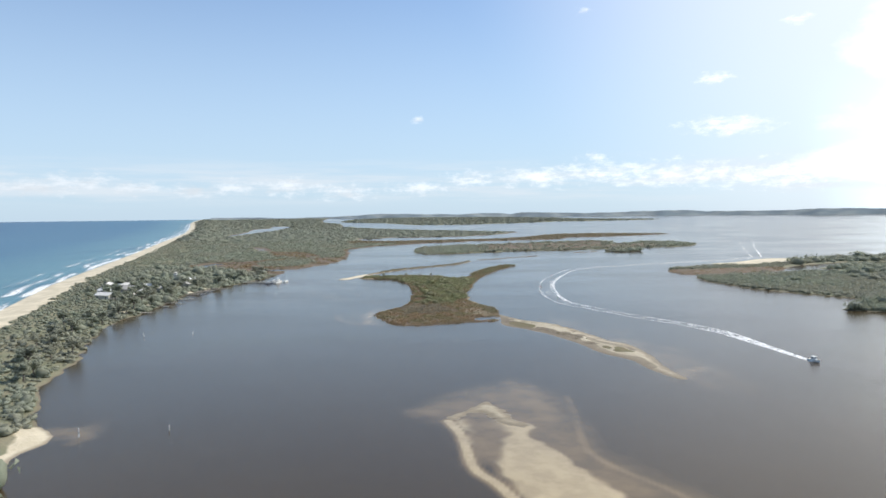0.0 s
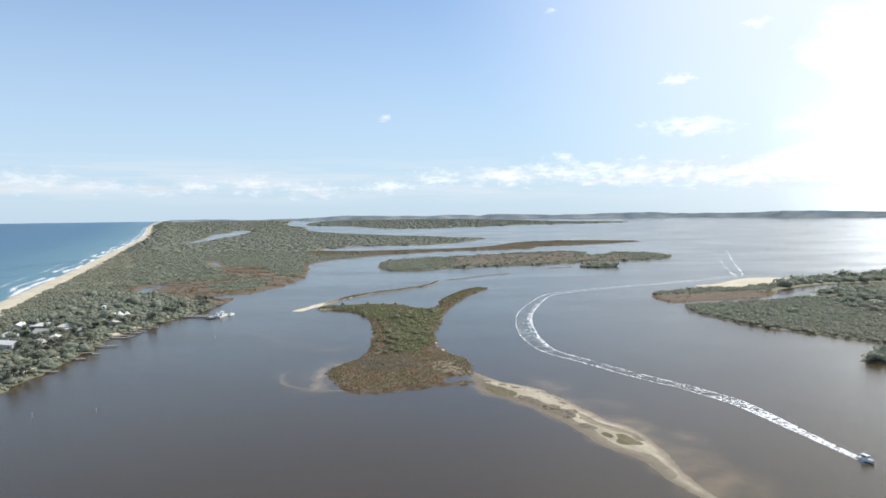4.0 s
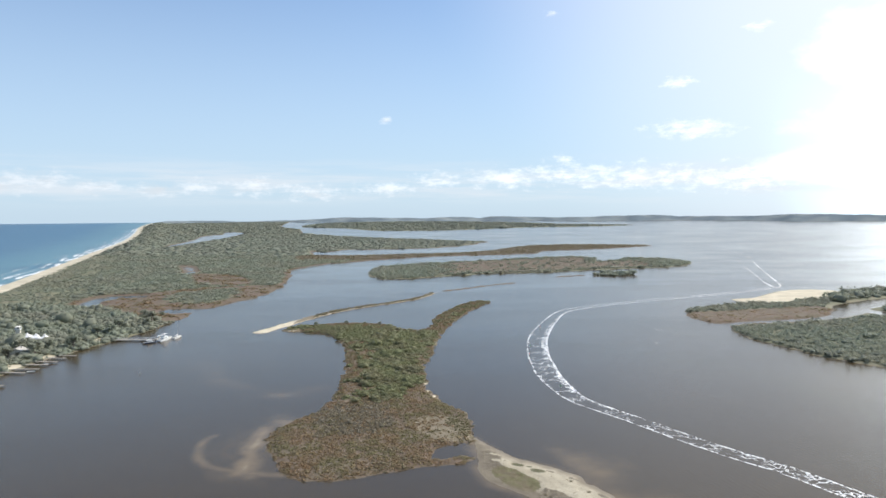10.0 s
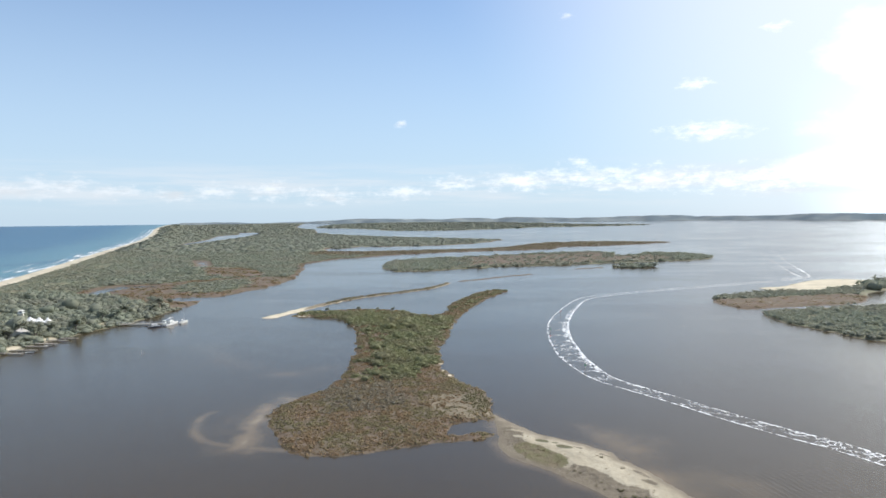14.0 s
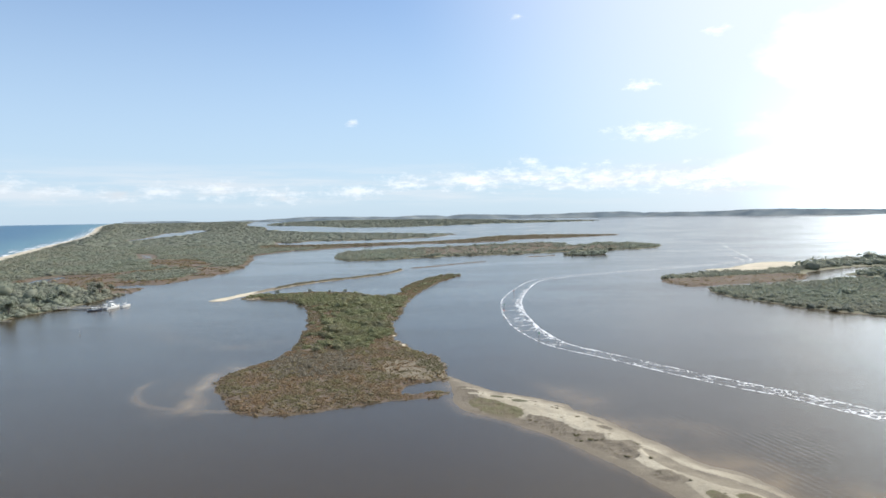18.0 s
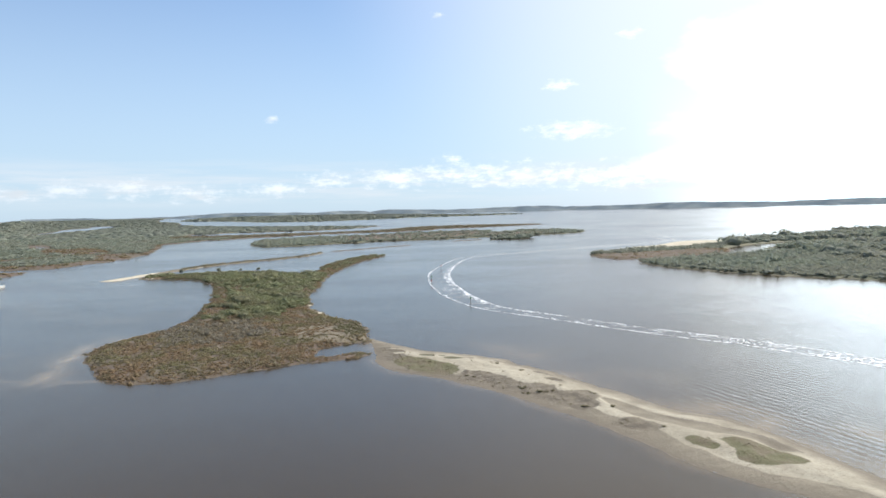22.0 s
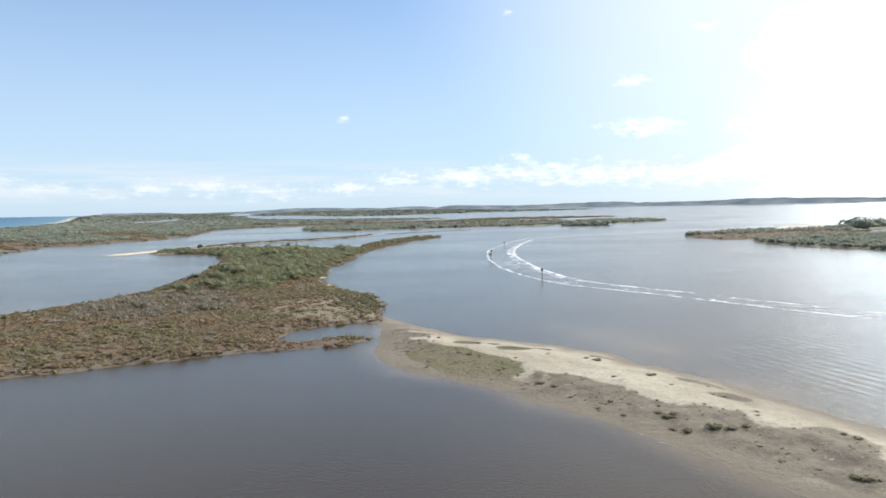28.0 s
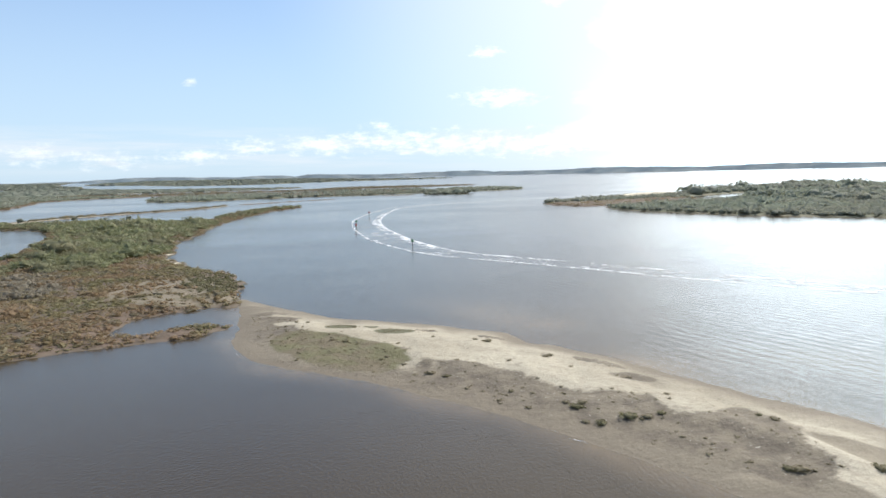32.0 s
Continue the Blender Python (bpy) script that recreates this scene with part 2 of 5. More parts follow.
c = n.mix(n.ramp(n.noise(p, 2.4, 3, 0.7), 0.62, 0.68, 0.0, 0.6), c, (0.10, 0.082, 0.056, 1))
c = n.mix(n.math("MULTIPLY", n.ramp(n.noise(p, 3.4, 2, 0.6), 0.68, 0.72), n.ramp(n.attr("damp"), 0.1, 0.5)), c, (0.33, 0.30, 0.24, 1))
c = n.mix(n.ramp(n.math("ADD", n.attr("grass"), n.math("MULTIPLY", fuzz, 0.7)), 0.35, 0.65), c, turf)
c = n.mix(n.ramp(n.math("ADD", n.attr("tuft"), n.math("MULTIPLY", fuzz, 0.5)), 0.35, 0.65), c, (0.105, 0.100, 0.050, 1))
c = n.mix(n.math("MULTIPLY", n.ramp(n.math("ADD", n.attr("wrack"), n.math("MULTIPLY", fuzz, 0.5)), 0.4, 0.8), 0.7), c, (0.16, 0.13, 0.095, 1))
finish(n, principled(n, wet_sand(n, p, c, height_of(n, p)), 0.9, bump(n, n.noise(p, 1.5, 6, 0.65), 0.75, 0.22)))

land_mat, n = material("coastal_ground")
p = position(n)
scrub = n.mix(n.ramp(n.noise(p, 0.05, 5), 0.35, 0.65), (0.15, 0.155, 0.09, 1), (0.20, 0.18, 0.115, 1))
red = n.mix(n.ramp(n.noise(p, 0.035, 5), 0.35, 0.65), (0.150, 0.106, 0.074, 1), (0.140, 0.115, 0.074, 1))
red = n.mix(n.ramp(n.noise(p, 0.35, 4), 0.40, 0.62), red, (0.105, 0.075, 0.048, 1))
pale = n.mix(n.ramp(n.noise(p, 0.25, 4), 0.4, 0.65), (0.20, 0.162, 0.11, 1), (0.165, 0.14, 0.088, 1))
c = n.mix(n.ramp(n.math("ADD", n.attr("marsh"), n.math("MULTIPLY", n.math("SUBTRACT", n.noise(p, 0.04, 4), 0.5), 0.7)), 0.35, 0.65), scrub, red)
c = n.mix(n.ramp(n.math("ADD", n.attr("pale"), n.math("MULTIPLY", n.math("SUBTRACT", n.noise(p, 0.12, 4), 0.5), 0.8)), 0.4, 0.65), c, pale)
c = n.mix(n.ramp(n.math("ADD", n.attr("sand"), n.math("MULTIPLY", n.math("SUBTRACT", n.noise(p, 0.15, 4), 0.5), 0.5)), 0.4, 0.6), c, sand_colour(n, p, 1.45))
muddy = lambda c, h: n.mix(n.ramp(h, 0.02, 0.22, 0.7, 0.0), c, (0.135, 0.105, 0.072, 1))
c = muddy(c, n.math("ADD", height_of(n, p), n.math("MULTIPLY", n.attr("far"), 50)))
finish(n, principled(n, c, 0.95, bump(n, n.noise(p, 0.9, 5), 0.7, 0.4)))


def foliage(name, a, b, dry, patch=0.025, share=0.7):
    m, n = material(name)
    g = n.add("ShaderNodeNewGeometry")
    p, r = g.outputs["Position"], g.outputs["Random Per Island"]
    c = n.mix(r, (*a, 1), (*b, 1))
    c = n.mix(n.math("MULTIPLY", n.ramp(n.noise(p, patch, 6, 0.62), 0.42, 0.62), share), c, (*dry, 1))
    c = n.mix(n.math("MULTIPLY", n.ramp(n.noise(p, 2.2, 3), 0.45, 0.75), 0.35), c, (*[v * 0.75 for v in a], 1))
    body = principled(n, c, 0.75, bump(n, n.noise(p, 3.5, 3), 0.5, 0.2), Specular_IOR_Level=0.3)
    glow_through = n.add("ShaderNodeBsdfTranslucent", {"Color": c}).outputs[0]
    finish(n, n.add("ShaderNodeMixShader", {0: 0.42, 1: body, 2: glow_through}).outputs[0])
    return m


scrub_leaf = foliage("scrub_leaves", (0.188, 0.205, 0.098), (0.312, 0.308, 0.168), (0.245, 0.215, 0.135), 0.05, 0.6)
forest_leaf = foliage("forest_leaves", (0.250, 0.275, 0.200), (0.305, 0.325, 0.245), (0.300, 0.292, 0.222), 0.012, 0.75)
marsh_leaf = foliage("samphire", (0.285, 0.185, 0.105), (0.270, 0.212, 0.118), (0.215, 0.202, 0.098), 0.07, 0.85)
salt_leaf = foliage("saltbush", (0.225, 0.195, 0.115), (0.265, 0.230, 0.145), (0.22, 0.175, 0.11))
grass_leaf = foliage("dune_grass", (0.16, 0.16, 0.075), (0.21, 0.185, 0.10), (0.17, 0.14, 0.085))
twig_leaf = foliage("dead_twigs", (0.255, 0.215, 0.150), (0.31, 0.275, 0.205), (0.225, 0.185, 0.120), 0.1, 0.5)
bark_mat = plain("grey_bark", (0.19, 0.16, 0.13), 0.9, 0.2, 6)

foam_mat, n = material("foam")
p = position(n)
bent = n.add("ShaderNodeVectorMath", {0: p, 1: n.add("ShaderNodeVectorMath", {0: n.add("ShaderNodeTexNoise", {"Vector": p, "Scale": 0.3, "Detail": 4.0}).outputs["Color"], 1: (5.0, 5.0, 0.0)}, operation="MULTIPLY").outputs[0]}, operation="ADD").outputs[0]
cells = n.add("ShaderNodeTexVoronoi", {"Vector": bent, "Scale": 0.34}, feature="DISTANCE_TO_EDGE").outputs["Distance"]
net = n.ramp(cells, 0.16, 0.0)
froth_noise = n.noise(p, 0.75, 5, 0.65, 1.0)
amount = n.math("ADD", n.math("MULTIPLY", net, n.attr("lace")), n.math("MULTIPLY", n.attr("dense"), n.ramp(froth_noise, 0.3, 0.62)))
amount = n.ramp(n.math("ADD", amount, n.math("MULTIPLY", n.math("SUBTRACT", froth_noise, 0.5), 0.5)), 0.3, 0.8, 0.0, 0.92)
froth = principled(n, (0.82, 0.84, 0.84, 1), 0.7)
finish(n, n.add("ShaderNodeMixShader", {0: amount, 1: n.add("ShaderNodeBsdfTransparent").outputs[0], 2: froth}).outputs[0])


# ---- mesh helpers ----
def mesh_object(name, verts, faces, mat, parent=None, attrs=None, smooth=False):
    me = bpy.data.meshes.new(name)
    verts = np.asarray(verts, np.float32)
    if isinstance(faces, np.ndarray):
        k = faces.shape[1]
        me.vertices.add(len(verts))
        me.vertices.foreach_set("co", verts.ravel())
        me.loops.add(faces.size)
        me.loops.foreach_set("vertex_index", faces.astype(np.int32).ravel())
        me.polygons.add(len(faces))
        me.polygons.foreach_set("loop_start", np.arange(0, faces.size, k, dtype=np.int32))
        me.update(calc_edges=True)
    else:
        me.from_pydata(verts.tolist(), [], faces)
    for key, values in (attrs or {}).items():
        a = me.attributes.new(key, "FLOAT", "POINT")
        a.data.foreach_set("value", np.asarray(values, np.float32))
    if smooth:
        me.polygons.foreach_set("use_smooth", np.ones(len(me.polygons), bool))
    me.materials.append(mat)
    ob = new(name, me)
    if parent is not None:
        ob.parent = parent
    return ob


RIM, FAR_EDGE = 2300.0, 4750.0


def bowl(x, y):
    """The far country lifts by 30 m towards its edge, in place of what lies past it."""
    s = np.clip((np.hypot(x, y) - RIM) / (FAR_EDGE - RIM), 0, 1)
    return 30 * s * s * (3 - 2 * s)


def spline(pts, closed=True, step=6.0):
    """A smooth line through the points of a plan."""
    pts = np.asarray(pts, float)
    n = len(pts)
    out = []
    for i in range(n if closed else n - 1):
        if closed:
            a, b, c, d = (pts[(i + k) % n] for k in (-1, 0, 1, 2))
        else:
            a, b, c, d = (pts[min(max(i + k, 0), n - 1)] for k in (-1, 0, 1, 2))
        m = max(2, int(np.hypot(*(c - b)) / step))
        t = np.linspace(0, 1, m, endpoint=False)[:, None]
        out.append(0.5 * (2 * b + (c - a) * t + (2 * a - 5 * b + 4 * c - d) * t**2 + (3 * b - a - 3 * c + d) * t**3))
    if not closed:
        out.append(pts[-1:])
    return np.concatenate(out)


def dist_line(x, y, line, closed=False):
    """The distance from points to a broken line."""
    a = line
    b = np.roll(line, -1, 0) if closed else None
    if not closed:
        a, b = line[:-1], line[1:]
    best = np.full(x.shape, 1e9)
    for (ax, ay), (bx, by) in zip(a, b):
        dx, dy = bx - ax, by - ay
        t = np.clip(((x - ax) * dx + (y - ay) * dy) / (dx * dx + dy * dy + 1e-9), 0, 1)
        best = np.minimum(best, (x - ax - t * dx) ** 2 + (y - ay - t * dy) ** 2)
    return np.sqrt(best)


def inside(x, y, poly):
    res = np.zeros(x.shape, bool)
    for (ax, ay), (bx, by) in zip(poly, np.roll(poly, -1, 0)):
        cross = (ay > y) != (by > y)
        res ^= cross & (x < (bx - ax) * (y - ay) / (by - ay + 1e-12) + ax)
    return res


def signed(x, y, poly):
    """The distance to an outline, positive inside it."""
    return np.where(inside(x, y, poly), 1, -1) * dist_line(x, y, poly, True)


def wave(x, y, size, seed=0):
    """Cheap smooth variation between -1 and 1."""
    r = np.random.RandomState(seed + 7)
    v = 0
    for k in range(5):
        a, ph, f = r.uniform(0, 6.28), r.uniform(0, 6.28), 2 * math.pi / (size * (0.55 + 0.3 * k))
        v = v + np.sin((x * math.cos(a) + y * math.sin(a)) * f + ph + 1.3 * np.sin((y * math.cos(a) - x * math.sin(a)) * f * 0.7 + ph * 2))
    return v / 3.2


def terrain(name, field, box, cell, mat, zones, label, profile):
    """Ground over a grid, wherever field(x, y), the distance from the shore, is above -3 cells."""
    x0, y0, x1, y1 = box
    xs, ys = np.arange(x0, x1 + cell, cell), np.arange(y0, y1 + cell, cell)
    gx, gy = np.meshgrid(xs, ys)
    x, y = gx.ravel(), gy.ravel()
    sd = field(x, y)
    z = profile(x, y, sd) + bowl(x, y)
    keep = sd > -1.6 * cell
    i = np.arange(x.size).reshape(gx.shape)
    quads = np.stack([i[:-1, :-1], i[:-1, 1:], i[1:, 1:], i[1:, :-1]], -1).reshape(-1, 4)
    quads = quads[keep[quads].all(1)]
    used, quads = np.unique(quads, return_inverse=True)
    quads = quads.reshape(-1, 4)
    x, y, z, sd = x[used], y[used], z[used], sd[used]
    attrs = {k: f(x, y, sd) for k, f in zones.items()}
    attrs["far"] = bowl(x, y) / 30
    ob = mesh_object(name, np.stack([x, y, z], 1), quads, mat, attrs=attrs, smooth=True)
    return tagged(ob, label, "land", kind="structure")


def smooth01(v, a, b):
    s = np.clip((v - a) / (b - a), 0, 1)
    return s * s * (3 - 2 * s)


# ---- the plan ----
ISLE = spline([(-128, 496), (-119, 514), (-102, 524), (-80, 529), (-53, 521), (-42, 503), (-28, 497), (-19, 514), (-18, 552), (-10, 586),
               (3, 628), (17, 652), (33, 650), (21, 615), (7, 569), (-3, 523), (-9, 489), (-13, 447), (-15, 402), (-18, 381), (-15, 360),
               (-15, 339), (-10, 323), (-6, 311), (1, 302), (5, 290), (7, 277), (6, 262), (7, 248), (2, 238), (-10, 237), (-26, 229),
               (-41, 224), (-55, 227), (-66, 247), (-73, 266), (-70, 279), (-60, 301), (-58, 320), (-59, 347), (-63, 386), (-68, 417),
               (-77, 450), (-89, 476), (-103, 485)])
ISLE_GREEN = spline([(-118, 500), (-100, 512), (-80, 515), (-50, 505), (-28, 488), (-12, 480), (-20, 400), (-19, 350), (-27, 320), (-38, 310), (-48, 330), (-53, 382), (-67, 440)])
ISLE_POND = spline([(-8, 243.6), (-8, 248), (-7, 252), (-5, 254.5), (-2, 256.5), (0, 255), (2, 259), (5, 257), (6.5, 251), (6, 245), (3, 247.5), (0, 246), (-4, 243.5)], step=2)
EAST_BEACH = np.array([(-15.5, 346.0), (-14.0, 330.0), (-9.0, 318.0), (-4.0, 309.0), (2.5, 301.0), (6.0, 290.0), (7.5, 279.0)])
TWIGS = spline([(-60, 296), (-50, 303), (-37, 309), (-29, 296), (-28, 281), (-33, 268), (-46, 265), (-56, 272)], step=4)
ISLE_PALE = spline([(-18, 284), (-13, 289), (-3, 289), (6, 272), (4, 261), (-6, 262), (-14, 271)], step=3)
SPIT_EAST = [(6.5, 265), (10, 260), (16.4, 250), (20.7, 244), (27.8, 239), (35, 233), (40.3, 227.5), (40.8, 222.7), (44, 219.5), (47, 213.5), (50, 206), (53, 198.5),
             (56, 192), (58, 186), (60.5, 180.5), (63.5, 177.5), (66.5, 174.5), (68.5, 170), (70, 164), (72, 150), (72.6, 138), (72.7, 126), (75, 112), (76, 106)]
SPIT_WEST = [(73, 106), (68, 116), (65, 126), (63, 136), (59.5, 142), (55.5, 146.5), (52, 152.5), (49.5, 158.6), (47, 166.4), (44.2, 174), (40.5, 182), (38, 187.5), (34, 195), (30.5, 201.4),
             (23.3, 211), (17.5, 217), (11.4, 223), (8, 230), (7.5, 240), (7.5, 253)]
SPIT = spline(SPIT_EAST + SPIT_WEST, step=1.5)
TURF = spline([(13.4, 235.5), (18, 233), (23.6, 226), (26, 222.5), (26, 218), (22.5, 215.5), (17.8, 218.5), (13.4, 225.5), (11.5, 231.6)], step=2)
BARE = spline([(9.5, 227.5), (13.8, 223.3), (17.8, 218), (22.4, 215.8), (26.5, 216.5), (29.5, 216.8), (34.5, 211.2), (37.5, 205), (41, 202), (44, 200), (43, 196), (46, 195.5), (48.6, 196.2),
               (50.5, 193), (48.8, 187.5), (46.5, 183), (43, 182.8), (39.5, 189), (33.5, 197.5), (27, 206.6), (17.6, 215.5), (11.6, 221.8)], step=2)
BARE_B = spline([(45.6, 175.4), (50.4, 176.6), (53.1, 172.7), (53.3, 169.7), (49.2, 169.5), (46.6, 172.5)], step=1.5)
RUNNEL = spline([(49.6, 190), (53.2, 186), (55, 179.4), (57.6, 175.2), (60.5, 171.3), (63.4, 168), (66.5, 163.5), (68, 157), (66, 157), (63.4, 163.7), (58.6, 166.8), (55.1, 172), (51.5, 177.2), (49.6, 183)], step=2)
OLIVE = [spline(q, step=1.5) for q in ([(54, 165), (56.2, 164.6), (57.2, 162), (57.6, 160.3), (55.4, 159.8), (54.2, 162.5)],
                                       [(58.8, 163), (62.3, 162.6), (64, 160), (66, 156), (66.6, 152), (63.5, 151), (59.8, 151.8), (57.2, 154.4), (58.9, 159)])]
BAR = spline([(-142, 490), (-130, 526), (-112, 577), (-88, 616), (-59, 648), (-38, 680), (-25, 721)], False)
BAR_END = spline([(-13, 741), (10, 761), (38, 793), (71, 821)], False)
CREST = spline([(-13.8, 54.7), (-12, 57), (-8.7, 61.4), (-5, 66.6), (-2.3, 72.6), (0.6, 70), (4.3, 64.4), (6, 58.9), (7.5, 53.5), (12, 49.5), (10, 46), (3, 50.2), (0.5, 54.6), (-3, 59.8), (-6.7, 59), (-9.2, 53.1), (-12.5, 52)], step=1.5)
SUNKEN = spline([(-12, 51), (-9, 40), (-7, 31), (-5, 22), (-1, 12), (3, 3), (9, -12), (20, -40), (38, -60), (52, -42), (36, -8), (32, 2.5), (29, 9), (25, 17), (21.5, 24), (18, 31), (13, 39), (15, 46), (11, 53), (4, 54), (-7, 55)], step=3)
BASIN = spline([(-7, 53), (-1, 54), (4, 46.5), (5, 29.5), (3.4, 21), (2.4, 13), (0.3, 9), (-2.6, 14), (-5.9, 28)], step=3)
PALE_LINE = spline([(27, 81), (27, 56), (26, 35), (27, 24), (33, 13), (43, 0), (60, -30)], False)
WEST_LINE = spline([(-13, 51), (-9, 40), (-7, 30), (-4, 13), (2, 3), (8, -12), (16, -35)], False, 2)
SHOAL_WET = spline([(-31, 60), (-20, 48), (-13, 41), (-9, 25), (-4, 8), (3, -6), (16, -50), (40, -72), (70, -60), (60, -15), (45, 10), (33, 31), (31, 56), (28, 80), (20, 95), (9, 108), (-3, 98), (-17, 82)])
COAST = [(700, -2300), (60, -500), (-60, -150), (-105, -30), (-126, 6), (-129, 20), (-130, 33), (-141, 41), (-158, 68), (-171, 87), (-178, 109), (-187, 139),
         (-203, 165), (-217, 199), (-227, 237), (-231, 278), (-236, 311), (-240, 345), (-246, 373), (-241, 410), (-236, 440), (-230, 466),
         (-227, 490), (-226, 546), (-229, 585), (-220, 630), (-206, 685), (-203, 740), (-205, 788), (-222, 890), (-249, 1010), (-236, 1080),
         (-230, 1160), (-300, 1400), (-420, 1900), (-600, 2600), (-754, 3179), (-947, 3598), (-1150, 4600)]
SEA = [(-2100, 4600), (-1674, 3480), (-1364, 2790), (-1056, 2070), (-806, 1440), (-678, 1120), (-600, 925), (-518, 712), (-418, 455), (-331, 262),
       (-220, -10), (-52, -420), (580, -2300)]
SEA_LINE = spline(SEA, False, 40)
MAIN = np.concatenate([spline(COAST, False, 12), SEA_LINE])
STRIP_FAR = spline([(-320, 1500), (-261, 1567), (-182, 1577), (-65, 1638), (19, 1747), (92, 1962), (56, 2018), (-68, 2140), (-279, 2330), (-418, 2493), (-650, 2700), (-600, 2000)], step=20)
STRIP_NEAR = spline([(-260, 1110), (-190, 1172), (-141, 1227), (-41, 1319), (71, 1359), (166, 1405), (202, 1494), (283, 1530), (373, 1594), (494, 1693),
                     (451, 1740), (315, 1777), (206, 1733), (142, 1651), (80, 1521), (27, 1456), (-21, 1419), (-157, 1369), (-224, 1361), (-320, 1340)], step=15)
POND_W = spline([(-355, 625), (-342, 619), (-343, 635), (-352, 660), (-347, 682), (-333, 690), (-324, 700), (-338, 706), (-352, 704), (-363, 697), (-366, 673), (-361, 645)])
INLET = spline([(-263, 595), (-245, 582), (-235, 586), (-215, 592), (-215, 603), (-239, 606), (-255, 607)])
POND_S = spline([(-452, 1097), (-426, 1072), (-388, 985), (-388, 954), (-410, 1010)])
PONDS = lambda x, y: np.minimum(dist_line(x, y, POND_W, True), dist_line(x, y, POND_S, True))
POND_B = spline([(-776, 1768), (-860, 2148), (-960, 2513), (-945, 2666), (-1002, 2880), (-900, 2800), (-830, 2375), (-810, 2179), (-766, 1799)], step=25)
MARSH = spline([(-240, 535), (-297, 585), (-325, 604), (-350, 615), (-374, 650), (-372, 702), (-340, 712), (-293, 768), (-240, 790), (-195, 790), (-195, 736), (-205, 640), (-215, 559)])
MARSH_B = spline([(-375, 945), (-346, 945), (-288, 900), (-250, 805), (-303, 798), (-350, 880)])
MOUND = spline([(-288, 663), (-296, 714), (-254, 757), (-231, 699), (-233, 642), (-264, 639)])
RIGHT = spline([(197, 585), (191, 547), (196, 527), (205, 510), (198, 481), (202, 455), (210, 429), (216, 406), (230, 384), (247, 365), (275, 325),
                (330, 250), (520, 160), (900, 200), (1100, 500), (900, 820), (700, 850), (548, 790), (505, 755), (451, 735), (403, 712), (379, 690),
                (300, 655), (260, 630), (225, 610)])
RIGHT_SAND = spline([(268, 662), (276, 640), (304, 635), (336, 656), (380, 680), (408, 722), (384, 740), (352, 731), (321, 701), (293, 672)])
CREEK = spline([(192, 511), (200, 515.6), (226, 525), (258, 534), (284, 541), (307, 554), (330, 578), (349, 604), (380, 627), (412, 646), (444, 657), (600, 690)], False)
CREEK_B = spline([(325, 572), (346, 588), (354, 578), (357, 562), (361, 545), (372, 520), (420, 480), (600, 440)], False)
ISLET_R = spline([(228, 285), (240, 297), (261, 316), (285, 332), (330, 300), (300, 270), (255, 272)])
MID = spline([(-123, 940), (-106, 893), (-88, 870), (-44, 888), (5, 922), (59, 945), (131, 963), (207, 1000), (288, 1030), (345, 1054), (395, 1128), (386, 1195), (365, 1225), (307, 1235), (288, 1190), (246, 1170),
              (258, 1245), (216, 1285), (125, 1240), (30, 1175), (-56, 1130), (-108, 1075), (-127, 1020)])
MID_ISLET = spline([(188, 917), (205, 903), (228, 910), (245, 930), (235, 950), (205, 940)])
FAR_ISLE = spline([(-820, 3520), (-560, 3330), (-352, 3050), (-95, 3030), (115, 3165), (316, 3321), (576, 3390), (899, 3500), (905, 3560), (600, 3760), (420, 4050), (80, 4300), (-420, 4330), (-800, 4150)], step=30)


# ---- water ----
def polar_sheet(name, mat, label):
    rr = np.concatenate([[0], np.geomspace(20, 2300, 70), np.arange(2360, 4851, 62)])
    aa = np.linspace(0, 2 * np.pi, 181)[:-1]
    v = [(0, 0, 0)]
    for r in rr[1:]:
        x, y = r * np.cos(aa), r * np.sin(aa)
        v += list(zip(x, y, bowl(x, y)))
    n = len(aa)
    f = [(0, 1 + i, 1 + (i + 1) % n) for i in range(n)]
    for k in range(len(rr) - 2):
        o = 1 + k * n
        f += [(o + i, o + n + i, o + n + (i + 1) % n, o + (i + 1) % n) for i in range(n)]
    ob = mesh_object(name, v, f, mat, smooth=True)
    return tagged(ob, label, "water", kind="structure")


polar_sheet("water", lagoon_mat, "calm grey-brown lagoon water with faint ripples and reflected sky")


def offset_rows(line, offsets):
    """Copies of a line at distances to its left."""
    d = np.gradient(line, axis=0)
    d /= np.linalg.norm(d, axis=1)[:, None]
    nrm = np.stack([-d[:, 1], d[:, 0]], 1)
    return [line + nrm * o for o in offsets]


def ribbon(name, line, across, width, z, mat, label, category, kind, attrs):
    """A flat band along a line. across: steps over its width; attrs: functions of the share of its length, the step and the distance."""
    n = len(line)
    share = np.linspace(0, 1, n)
    d = np.gradient(line, axis=0)
    d /= np.linalg.norm(d, axis=1)[:, None]
    nrm = np.stack([-d[:, 1], d[:, 0]], 1)
    w = width(share)[:, None]
    xy = np.concatenate([line + nrm * w * u for u in across])
    v = np.c_[xy, z + bowl(xy[:, 0], xy[:, 1])]
    i = np.arange(len(across) * n).reshape(len(across), n)
    q = np.stack([i[:-1, :-1], i[:-1, 1:], i[1:, 1:], i[1:, :-1]], -1).reshape(-1, 4)
    s, u = np.tile(share, len(across)), np.repeat(np.asarray(across, float), n)
    ob = mesh_object(name, v, q, mat, attrs={k: f(s, u, xy) for k, f in attrs.items()}, smooth=True)
    return tagged(ob, label, category, kind=kind)


